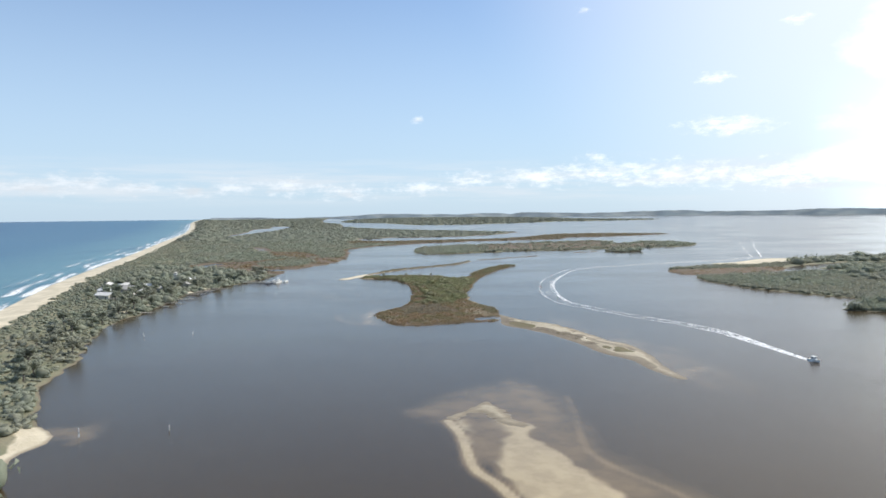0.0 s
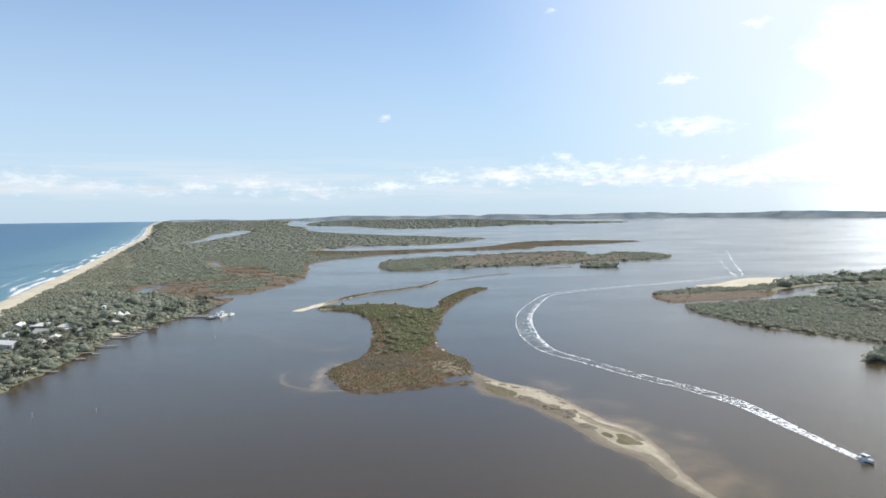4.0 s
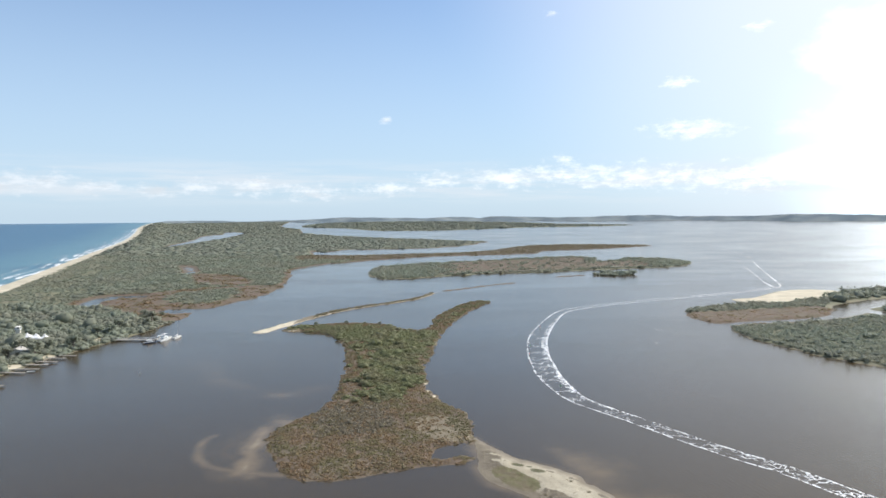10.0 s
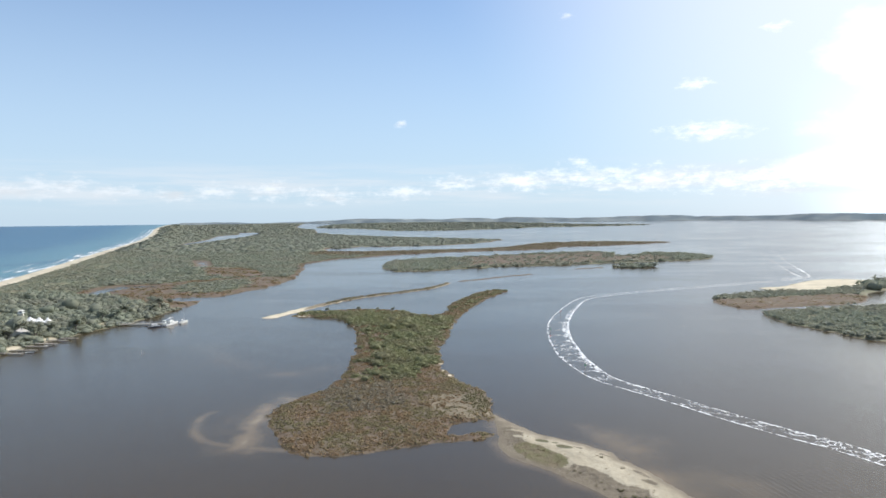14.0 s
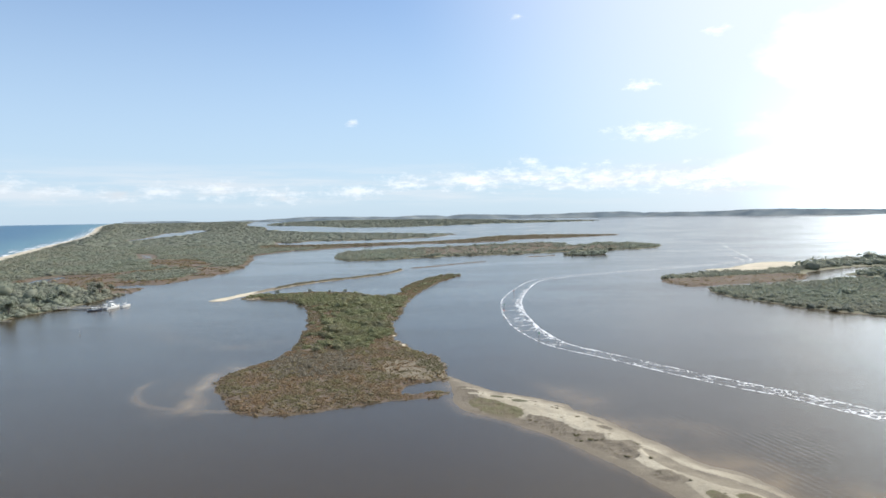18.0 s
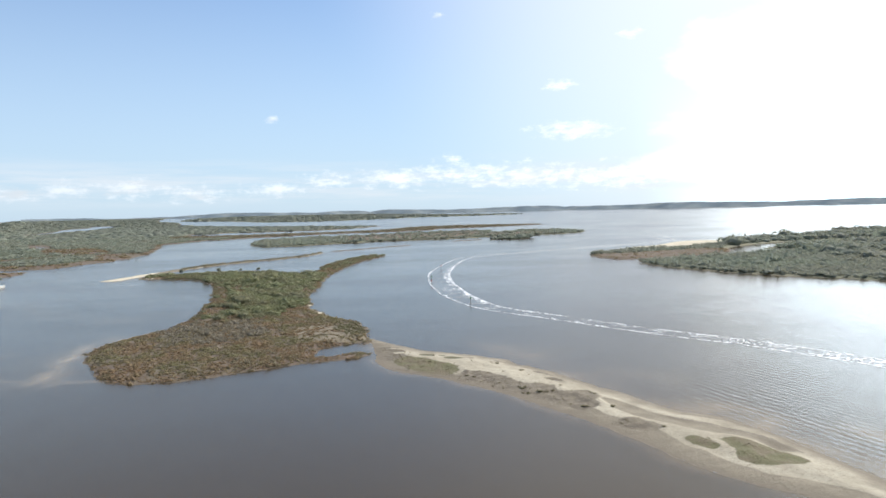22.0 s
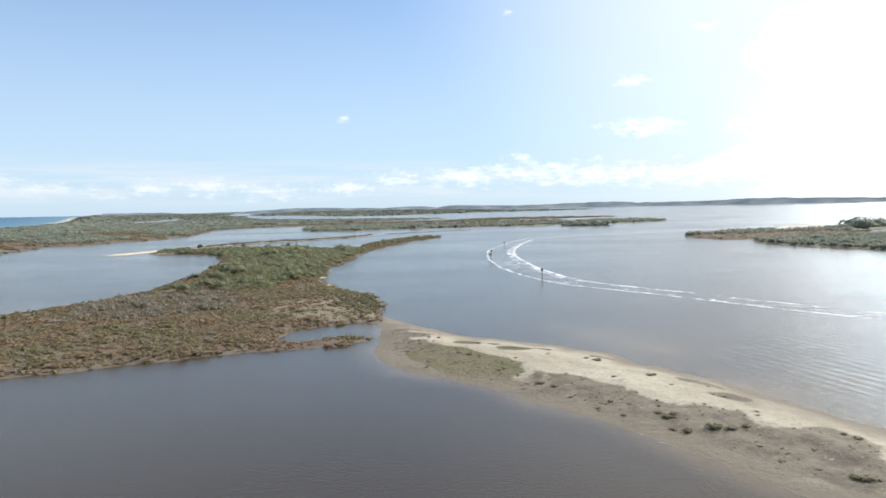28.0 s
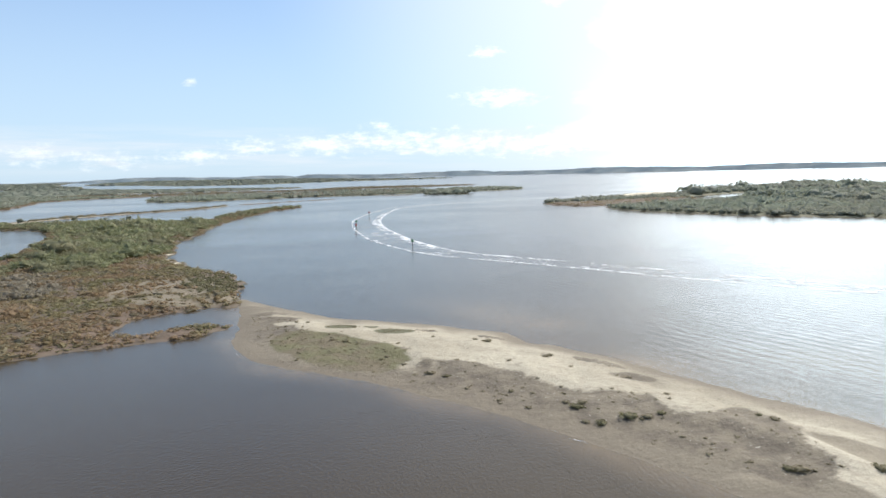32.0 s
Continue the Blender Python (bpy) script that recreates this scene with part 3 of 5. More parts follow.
sea_rev = SEA_LINE[::-1]
unit = lambda t: 0 * t + 1.0
ribbon("ocean", sea_rev, [-14, 0, 20, 45, 80, 140, 220, 330, 480, 700, 1000, 1400, 2000, 2800, 3800], unit, 0.12, ocean_mat,
       "blue-green open ocean, turquoise near the beach", "water", "structure", {"off": lambda s, u, xy: u})


def surf_dense(s, u, xy):
    return np.clip(0.7 + 0.7 * wave(xy[:, 0], xy[:, 1], 130, 11), 0, 1.2) * (1 - np.abs(u))


surf_line = spline(SEA, False, 9)[::-1]
surf_line = surf_line[(surf_line[:, 1] > -200) & (surf_line[:, 1] < 3300)]
off_line = lambda d: surf_line + d * np.array([-0.92, -0.40]) + np.stack([5 * wave(surf_line[:, 0], surf_line[:, 1], 160, int(d)), 0 * surf_line[:, 0]], 1)
for d, half, gain in ((3, 6.5, 2.0), (17, 7, 1.3), (38, 6, 0.7)):
    ribbon("surf", off_line(d), [-1, -0.5, 0, 0.5, 1], lambda t, half=half: half * unit(t), 0.2, foam_mat, "line of white breaking surf along the ocean beach", "surf", "stuff",
           {"dense": lambda s, u, xy, gain=gain: gain * surf_dense(s, u, xy), "lace": lambda s, u, xy: 0.25 * surf_dense(s, u, xy)})


def shoal(name, outline, box, cell, fade, label, z=0.006):
    x0, y0, x1, y1 = box
    xs, ys = np.arange(x0, x1, cell), np.arange(y0, y1, cell)
    gx, gy = np.meshgrid(xs, ys)
    x, y = gx.ravel(), gy.ravel()
    sd = outline(x, y)
    i = np.arange(x.size).reshape(gx.shape)
    q = np.stack([i[:-1, :-1], i[:-1, 1:], i[1:, 1:], i[1:, :-1]], -1).reshape(-1, 4)
    q = q[(sd[q] > 0).any(1)]
    used, q = np.unique(q, return_inverse=True)
    ob = mesh_object(name, np.c_[x[used], y[used], np.full(len(used), z)], q.reshape(-1, 4), shoal_mat, attrs={"deep": np.clip(sd[used] / fade, 0, 1)})
    return tagged(ob, label, "shoal", kind="structure")




def bank_depth(x, y):
    w = 1.6 * wave(x, y, 16, 4)
    d = 0.56 * np.clip((signed(x, y, SHOAL_WET) + 2 + w) / 14, -1, 1)
    d = np.maximum(d, (0.40 + 0.30 * smooth01(60 - y, 0, 45)) * smooth01(1 - dist_line(x, y, PALE_LINE) / 3.4, 0, 1))
    d = np.maximum(d, 0.92 * smooth01(signed(x, y, SUNKEN) + w, -2.5, 3.5))
    d = np.maximum(d, 0.95 * smooth01(1 - dist_line(x, y, WEST_LINE) / 3.6, 0, 0.8))
    return d - 0.32 * smooth01(signed(x, y, BASIN) + w, -2, 3) * smooth01(dist_line(x, y, WEST_LINE), 1.0, 3.5)


shoal("shoal", bank_depth, (-50, -90, 90, 120), 1.0, 1, "sunken sandbank showing tan through shallow brown water")
HOOK = spline([(-72, 283), (-75, 276), (-75, 261), (-73, 243), (-71, 231)], False)
HOOK_LINE = spline([(-94, 267), (-95.5, 260), (-93, 248), (-86, 237), (-72, 231), (-57, 228.5)], False)
shoal("shoal", lambda x, y: np.max([0.62 * (8 + 2.5 * wave(x, y, 17, 2) - dist_line(x, y, HOOK)) / 8, 0.5 * (3.6 - dist_line(x, y, HOOK_LINE)) / 3.6, 0.3 * (17 + 5 * wave(x, y, 26, 3) - dist_line(x, y, HOOK)) / 17], 0), (-125, 195, -40, 320), 1.3, 1,
      "hooked sunken sandbank beside the scrubby island")
FAINT = spline([(-147, 389), (-117, 349), (-87, 326), (-68, 334)], False)
shoal("shoal", lambda x, y: 0.24 * (13 + 5 * wave(x, y, 30, 5) - dist_line(x, y, FAINT)) / 13, (-175, 295, -45, 415), 3, 1, "faint drowned sandbank between the island and the shore")
shoal("shoal", lambda x, y: np.maximum(np.maximum(0.5 * (4 + 2.0 * wave(x, y, 30, 6) - dist_line(x, y, SPIT, True)) / 5, 0.42 * (24 + 9 * wave(x, y, 34, 7) - dist_line(x, y, SPIT, True)) / 24 * smooth01(0.96 * x + 0.28 * y, 98, 106)), 0.5 * (14 + 3 * wave(x, y, 19, 8) - dist_line(x, y, np.array([(76., 108.), (85., 124.)]))) / 14), (-15, 75, 130, 300), 2, 1,
      "shallow sandy water round the sand spit and its tail")
shoal("shoal", lambda x, y: 0.55 * (13 + 4 * wave(x, y, 15, 3) - dist_line(x, y, np.array([(-133., 33.), (-124., 36.)]))) / 13, (-155, 10, -100, 65), 1.5, 1, "sunken tail of the small beach")
shoal("shoal", lambda x, y: 0.7 * (8 - dist_line(x, y, BAR)) / 8, (-160, 470, 0, 740), 3, 1, "shallow water along the thin sand bar")


# ---- land ----
def shore_profile(slope, top, bump_h=0.15, size=9):
    def f(x, y, sd):
        return np.where(sd < 0, np.maximum(sd * 0.12, -1.0), np.minimum(sd * slope, top)) + bump_h * wave(x, y, size) * np.clip(sd / 6, 0, 1)
    return f


ragged = lambda x, y, a=2.0, size=14: a * wave(x, y, size, 3)
zero = lambda x, y, sd: 0 * x
one = lambda x, y, sd: 0 * x + 1


def isle_field(x, y):
    sd = signed(x, y, ISLE) + ragged(x, y, 1.3, 12)
    return np.minimum(sd, -signed(x, y, ISLE_POND) - 0.6 + ragged(x, y, 0.4, 6))


isle_green = lambda x, y, sd=None: np.maximum(smooth01(signed(x, y, ISLE_GREEN) + 9 * wave(x, y, 24, 8) + 3 * wave(x, y, 7, 5), -8, 13), 0.12 * smooth01(y, 500, 525) * smooth01(x, -30, -20))
terrain("island", isle_field, (-140, 215, 45, 665), 1.6, land_mat,
        {"marsh": lambda x, y, sd: 1 - isle_green(x, y), "pale": lambda x, y, sd: smooth01(signed(x, y, ISLE_PALE), -3, 2),
         "sand": lambda x, y, sd: np.maximum(smooth01(-x, 108, 120) * smooth01(y, 470, 490), smooth01(0.9 + 0.9 * wave(x, y, 9, 31) - dist_line(x, y, EAST_BEACH), 0, 1.2))},
        "low island of green scrub and rust-red samphire marsh", shore_profile(0.16, 0.7))

# round dark turf cushions and small bare hollows on the spit: x, y, half length, half width, turn in degrees
CUSHIONS = [(20.7, 237, 2.3, 1.5, -35), (26.8, 231.5, 2.7, 1.7, -30), (24.4, 235.2, 1.1, 0.6, -30)]
HOLLOWS = [(30.8, 231.3, 1.7, 0.7, -35), (37.4, 225.5, 2.2, 0.8, -45), (44.6, 211.6, 3.6, 1.0, -62), (45.3, 206, 2.5, 1.3, -40), (25.8, 222.3, 1.6, 0.9, -50), (7, 246, 9, 8, -40), (11, 238, 9, 3.5, -65)]
STREAKS = [(8, 263, 4.0, 1.2, -25), (10, 252, 5.0, 1.5, 10), (9, 257.5, 3.6, 1.0, -10), (13, 247, 3.2, 0.9, -20), (14, 241, 2.6, 0.8, -30)]
WRACK = [spline(q, False, 1) for q in ([(56.8, 176), (60.4, 171.8), (63.6, 168.4), (66.8, 163.5), (68.3, 156)], [(60.5, 177.6), (64, 174.6), (67, 171.5)])]


def patches(rows):
    def f(x, y, sd=None):
        best = 0 * x
        for px, py, a, b, turn in rows:
            c, s_ = math.cos(radians(turn)), math.sin(radians(turn))
            u, v = ((x - px) * c + (y - py) * s_) / a, (-(x - px) * s_ + (y - py) * c) / b
            best = np.maximum(best, smooth01(1.35 - np.hypot(u, v), 0, 0.7))
        return best
    return f


within = lambda x, y, line, soft=1.0: smooth01(signed(x, y, line) / soft, -1, 1)
on_turf = lambda x, y, sd=None: np.max([within(x, y, TURF, 1.5), within(x, y, OLIVE[0], 1.0), within(x, y, OLIVE[1], 1.2)], 0)
on_tuft = lambda x, y, sd=None: patches(CUSHIONS)(x, y)
on_damp = lambda x, y, sd=None: np.maximum(np.maximum(within(x, y, BARE, 1.3), within(x, y, BARE_B, 0.9)), np.maximum(patches(HOLLOWS[:5])(x, y), 1.4 * patches(HOLLOWS[5:])(x, y))) * (1 - patches(STREAKS)(x, y))
west_edge = spline(SPIT_WEST[2:], False, 1.5)
on_wet = lambda x, y, sd=None: np.maximum(within(x, y, RUNNEL, 1.0), smooth01(4.6 + 0.8 * wave(x, y, 13, 5) - dist_line(x, y, west_edge), -0.8, 0.8))
on_wrack = lambda x, y, sd=None: np.max([smooth01(0.75 - dist_line(x, y, q), 0, 0.5) for q in WRACK], 0)
spit_field = lambda x, y: signed(x, y, SPIT) + 0.3 + ragged(x, y, 0.35, 9)
spit_profile = lambda x, y, sd: shore_profile(0.085, 0.75, 0.16, 7)(x, y, sd) - 0.22 * within(x, y, RUNNEL, 1.2) * smooth01(sd, 1, 4)
terrain("sand_spit", spit_field, (-8, 95, 85, 280), 0.6, sand_mat, {"grass": on_turf, "tuft": on_tuft, "damp": on_damp, "wet": on_wet, "wrack": on_wrack},
        "pale sand spit with patches of beach grass", spit_profile)
terrain("sand_bank", lambda x, y: signed(x, y, CREST) + ragged(x, y, 1.0, 5), (-22, 42, 16, 82), 0.8, sand_mat,
        {"grass": zero, "tuft": zero, "wrack": zero, "damp": lambda x, y, sd: 0.35 * smooth01(wave(x, y, 9, 21), 0.3, 0.9), "wet": lambda x, y, sd: 0.5 * smooth01(wave(x, y, 12, 9), 0.1, 0.9)},
        "crescent of wet tan sand just above the water", shore_profile(0.09, 0.3, 0.08, 5))


def bar_field(x, y):
    t = np.clip((y - 490) / 230, 0, 1)
    return (5.5 - 2.5 * t) - dist_line(x, y, BAR) + ragged(x, y, 1.2, 20)


terrain("sand_bar", bar_field, (-155, 480, -10, 730), 1.8, land_mat,
        {"marsh": one, "pale": one, "sand": lambda x, y, sd: np.clip(smooth01(-x, 122, 132) + smooth01(1.3 - sd, 0, 1.0), 0, 1)}, "thin sandy bar with a strip of dry reeds", shore_profile(0.2, 0.5))
terrain("reed_bar", lambda x, y: 3.0 - dist_line(x, y, BAR_END) + ragged(x, y, 2.2, 16), (-25, 730, 82, 830), 1.8, land_mat,
        {"marsh": one, "pale": zero, "sand": zero}, "broken line of dark reeds just above the water", shore_profile(0.2, 0.5))


def main_field(x, y):
    sd = np.where(inside(x, y, MAIN), 1, -1) * np.minimum(dist_line(x, y, MAIN), 400) + ragged(x, y, 2.5, 30)
    sd = np.maximum(sd, signed(x, y, STRIP_NEAR) + ragged(x, y, 6, 60))
    sd = np.maximum(sd, signed(x, y, STRIP_FAR) + ragged(x, y, 8, 90))
    for pond in (POND_W, POND_S, POND_B, INLET):
        sd = np.minimum(sd, -signed(x, y, pond) - 1.5 + ragged(x, y, 1.5, 15))
    return sd


def main_profile(x, y, sd):
    db = dist_line(x, y, SEA_LINE)
    z = np.where(sd < 0, np.maximum(sd * 0.1, -1.0), np.minimum(sd * 0.12, 1.3))
    beach = np.where(inside(x, y, MAIN), 1, -1) * db
    z = np.where(np.abs(beach) < 24, np.clip((beach + 1) * 0.085, -1, 2.1), z)
    dune = smooth01(beach, 14, 32) * (1 - smooth01(beach, 70, 150)) * (beach > 0)
    return z + dune * smooth01(sd, 8, 60) * (2.4 + 1.0 * wave(x, y, 45)) + 0.5 * wave(x, y, 40) * smooth01(sd, 5, 40)


def main_marsh(x, y, sd):
    a = np.maximum(smooth01(signed(x, y, MARSH), -8, 8), smooth01(signed(x, y, MARSH_B), -8, 8)) * (1 - smooth01(signed(x, y, MOUND) + 5 * wave(x, y, 18), -6, 6))
    b = smooth01(y, 1180, 1260) * smooth01(signed(x, y, STRIP_NEAR), -10, 10)
    c = smooth01(14 - sd, 0, 12) * smooth01(y, 520, 600)
    return np.clip(a + b + c, 0, 1)


def main_sand(x, y, sd):
    db = dist_line(x, y, SEA_LINE) + 3 * wave(x, y, 25, 5)
    tip = smooth01(7 + 2 * wave(x, y, 9, 4) - dist_line(x, y, np.array([(-127., 6.), (-131., 32.), (-138., 36.)])), 0, 4)
    for px, py in ((-249, 379), (-246, 404), (-243, 455), (-243, 300), (-240, 268), (-246, 335)):
        tip = np.maximum(tip, smooth01(7 - np.hypot((x - px) * 1.3, (y - py) * 0.8), 0, 3))
    return np.maximum(smooth01(29 - db, 0, 6), tip)


zones = {"marsh": main_marsh, "pale": zero, "sand": main_sand}
label = "sandy barrier land under coastal forest, ocean beach on one side"
terrain("ground", main_field, (-640, -150, -90, 900), 4.0, land_mat, zones, label, main_profile)
terrain("ground", main_field, (-2200, 900, 520, 4620), 16.0, land_mat, zones, label, main_profile)
terrain("ground", main_field, (-420, -2200, 700, -150), 18.0, land_mat, zones, label, main_profile)


def right_field(x, y):
    sd = np.maximum(signed(x, y, RIGHT) + ragged(x, y, 2, 22), signed(x, y, RIGHT_SAND))
    w = 5.5 + 9 * smooth01(x, 300, 350)
    sd = np.minimum(sd, dist_line(x, y, CREEK) - w)
    return np.minimum(sd, dist_line(x, y, CREEK_B) - 10.0)


RIGHT_MARSH = spline([(195, 582), (190, 539), (196, 512), (216, 528), (242, 538), (293, 551), (325, 580), (327, 604), (308, 605), (240, 586), (207, 576)])


def right_marsh(x, y, sd=None):
    bank = smooth01(15 - dist_line(x, y, CREEK), 0, 6) * smooth01(350 - x, 0, 60)
    return np.maximum(smooth01(signed(x, y, RIGHT_MARSH) + 3 * wave(x, y, 15), -3, 3), bank)


right_sand = lambda x, y, sd=None: smooth01(signed(x, y, RIGHT_SAND), -5, 3)
terrain("island", right_field, (180, 150, 1110, 860), 4.0, land_mat, {"marsh": lambda x, y, sd: right_marsh(x, y), "pale": zero, "sand": lambda x, y, sd: right_sand(x, y)},
        "wooded island cut by a winding tidal creek", shore_profile(0.2, 1.0))
terrain("island", lambda x, y: signed(x, y, ISLET_R) + ragged(x, y, 2, 18), (215, 258, 345, 345), 3.0, land_mat, {"marsh": zero, "pale": zero, "sand": zero},
        "small scrubby islet close to the wooded island", shore_profile(0.2, 0.8))
terrain("island", lambda x, y: signed(x, y, MID) + ragged(x, y, 3, 35), (-140, 860, 410, 1300), 5.0, land_mat,
        {"marsh": lambda x, y, sd: smooth01(x, -60, 10) * (1 - smooth01(x, 300, 340)) * smooth01(sd, 8, 22), "pale": zero, "sand": zero},
        "long low island edged with mangrove-green scrub", shore_profile(0.2, 0.9))
terrain("island", lambda x, y: signed(x, y, MID_ISLET) + ragged(x, y, 2, 12), (180, 895, 255, 960), 3.0, land_mat, {"marsh": zero, "pale": zero, "sand": zero},
        "tiny islet with a tuft of trees", shore_profile(0.2, 0.7))
terrain("reed_bar", lambda x, y: 3.2 - dist_line(x, y, np.array([(132., 893.), (172., 915.)])) + ragged(x, y, 3.2, 14), (122, 883, 182, 925), 2.5, land_mat,
        {"marsh": one, "pale": zero, "sand": zero}, "scattered dark reed islets just above the water", shore_profile(0.25, 0.6))
far_isle_profile = lambda x, y, sd: shore_profile(0.2, 2.0)(x, y, sd) + 7 * smooth01(y, 3150, 4200) * smooth01(sd, 20, 250)
terrain("island", lambda x, y: signed(x, y, FAR_ISLE) + ragged(x, y, 14, 120), (-900, 2950, 950, 4370), 20.0, land_mat, {"marsh": zero, "pale": zero, "sand": zero},
        "distant long wooded island", far_isle_profile)


hill_mat, n = material("haze_tinted_hills")
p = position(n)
# distance haze is put into the hills' base colour as pale blue-grey
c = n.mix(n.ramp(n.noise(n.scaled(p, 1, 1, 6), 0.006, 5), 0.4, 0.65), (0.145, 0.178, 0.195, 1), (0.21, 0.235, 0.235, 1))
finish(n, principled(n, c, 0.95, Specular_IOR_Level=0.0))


def hill_field(x, y):
    r, az = np.hypot(x, y), np.degrees(np.arctan2(x, y))
    return r - (4560 + 90 * np.sin(az * 0.35 + 1) + 60 * np.sin(az * 1.1) + 45 * np.sin(az * 2.7 + 2) - 120 * smooth01(az, 10, 30))


def hill_profile(x, y, sd):
    az = np.degrees(np.arctan2(x, y))
    return np.where(sd < 0, np.maximum(sd * 0.18, -12), np.minimum(sd * 0.18, -18 * smooth01(-az, 4, 20) + 26 + 5 * np.sin(az * 0.5) + 3 * wave(x, y, 260) + 6 * smooth01(az, 5, 35)))


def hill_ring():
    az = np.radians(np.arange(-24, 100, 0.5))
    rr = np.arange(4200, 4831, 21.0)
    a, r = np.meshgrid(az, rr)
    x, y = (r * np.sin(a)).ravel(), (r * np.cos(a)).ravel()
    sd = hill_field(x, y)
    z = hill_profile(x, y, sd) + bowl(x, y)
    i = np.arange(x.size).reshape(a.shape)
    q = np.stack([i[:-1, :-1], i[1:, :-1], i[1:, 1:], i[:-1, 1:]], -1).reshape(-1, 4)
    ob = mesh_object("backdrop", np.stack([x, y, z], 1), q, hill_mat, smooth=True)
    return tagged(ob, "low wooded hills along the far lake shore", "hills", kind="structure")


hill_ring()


# ---- foliage ----
def crown_template(seed, detail, leaves, squash=0.75, core=1.0, rough=0.1):
    """One lumpy crown of radius 1: a broken mass with loose leaf clumps standing off it."""
    r = np.random.RandomState(seed)
    bm = bmesh.new()
    bmesh.ops.create_icosphere(bm, subdivisions=detail, radius=1)
    v = np.array([q.co[:] for q in bm.verts])
    f = np.array([[q.index for q in t.verts] for t in bm.faces])
    bm.free()
    lumps = r.normal(size=(7, 3))
    lumps /= np.linalg.norm(lumps, axis=1)[:, None]
    gain = 0.72 + 0.38 * np.max(np.clip(v @ lumps.T, 0, 1) ** 5, 1) + r.uniform(-rough, rough, len(v))
    v = v * gain[:, None] * (core, core, squash * core)
    if leaves:
        d = r.normal(size=(leaves, 3))
        d[:, 2] = np.abs(d[:, 2]) * 0.9 - 0.15
        d /= np.linalg.norm(d, axis=1)[:, None]
        c = d * r.uniform(0.8, 1.15, (leaves, 1)) * (1, 1, squash)
        a, b = r.normal(size=(2, leaves, 3)) * (0.17 if leaves > 20 else 0.26)
        q = np.stack([c - a, c - b * 0.8, c + a], 1).reshape(-1, 3)
        f = np.concatenate([f, len(v) + np.arange(leaves * 3).reshape(-1, 3)])
        v = np.concatenate([v, q])
    return v, f


LEAFY_CROWNS = [crown_template(s + 60, 2, 70, 0.7, 0.8) for s in range(8)]
NEAR_CROWNS = [crown_template(s, 1, 62, 0.7, 0.82) for s in range(10)]
FAR_CROWNS = [crown_template(s + 20, 1, 34, 0.75, 0.9) for s in range(8)]
TUFTS = [crown_template(s + 80, 1, 16, 0.7, 0.75) for s in range(8)]
ROUND_CROWNS = [crown_template(s + 120, 2, 26, 0.78, 0.86, 0.18) for s in range(10)]
DOT_CROWNS = [crown_template(s + 40, 1, 0) for s in range(6)]


def scatter(name, spots, ground, radius, mat, templates, label, category, seed=1, squash=(0.7, 1.15), lift=0.45, scale_at=None, smooth=False):
    """Many crowns standing on the ground, in one mesh."""
    r = np.random.RandomState(seed)
    x, y = spots
    n = len(x)
    size = radius * r.lognormal(0, 0.34, n)
    if scale_at is not None:
        size = size * scale_at(x, y)
    z = ground(x, y) + bowl(x, y)
    which = r.randint(0, len(templates), n)
    ang = r.uniform(0, 6.28, n)
    sq = r.uniform(*squash, n)
    vs, fs, base = [], [], 0
    for k, (tv, tf) in enumerate(templates):
        m = np.where(which == k)[0]
        if not len(m):
            continue
        ca, sa, s = np.cos(ang[m]), np.sin(ang[m]), size[m]
        px = (tv[None, :, 0] * ca[:, None] - tv[None, :, 1] * sa[:, None]) * s[:, None] + x[m][:, None]
        py = (tv[None, :, 0] * sa[:, None] + tv[None, :, 1] * ca[:, None]) * s[:, None] + y[m][:, None]
        pz = (tv[None, :, 2] + lift) * (s * sq[m])[:, None] + z[m][:, None]
        vs.append(np.stack([px, py, pz], -1).reshape(-1, 3))
        fs.append((tf[None] + (base + np.arange(len(m)) * len(tv))[:, None, None]).reshape(-1, 3))
        base += len(m) * len(tv)
    ob = mesh_object(name, np.concatenate(vs), np.concatenate(fs), mat, smooth=smooth)
    return tagged(ob, label, category, kind="stuff")


def spots(box, spacing, accept, seed=1):
    """Jittered grid places where accept(x, y), a chance from 0 to 1, lets a plant stand."""
    r = np.random.RandomState(seed)
    x0, y0, x1, y1 = box
    gx, gy = np.meshgrid(np.arange(x0, x1, spacing), np.arange(y0, y1, spacing))
    x = gx.ravel() + r.uniform(-0.48, 0.48, gx.size) * spacing
    y = gy.ravel() + r.uniform(-0.48, 0.48, gx.size) * spacing
    k = r.uniform(0, 1, x.size) < accept(x, y)
    return x[k], y[k]


low_ground = lambda x, y: 0 * x + 0.5
isle_ground = lambda x, y: shore_profile(0.16, 0.7)(x, y, isle_field(x, y))
s = spots((-140, 215, 45, 665), 1.9, lambda x, y: (isle_field(x, y) > 1.2) * isle_green(x, y) * np.clip(0.9 + 0.3 * wave(x, y, 20), 0, 1))
scatter("scrub", s, isle_ground, 1.3, scrub_leaf, LEAFY_CROWNS, "dense olive-green coastal scrub on the island", "scrub", 2, (0.45, 0.85))
olive = lambda x, y: smooth01(1.2 - np.hypot((x - 3) / 7, (y - 283) / 14), 0, 0.5)
in_marsh = lambda x, y: (isle_field(x, y) > 0.3) * (dist_line(x, y, EAST_BEACH) > 0.8 + 0.9 * wave(x, y, 9, 31)) * (1 - 0.9 * olive(x, y)) * (1 - 0.93 * isle_green(x, y)) * (1 - 0.6 * smooth01(signed(x, y, ISLE_PALE) + 2 * wave(x, y, 6, 2), -3, 3))
s = spots((-140, 215, 45, 665), 1.08, lambda x, y: in_marsh(x, y) * np.clip(0.88 + 0.3 * wave(x, y, 22), 0, 1))
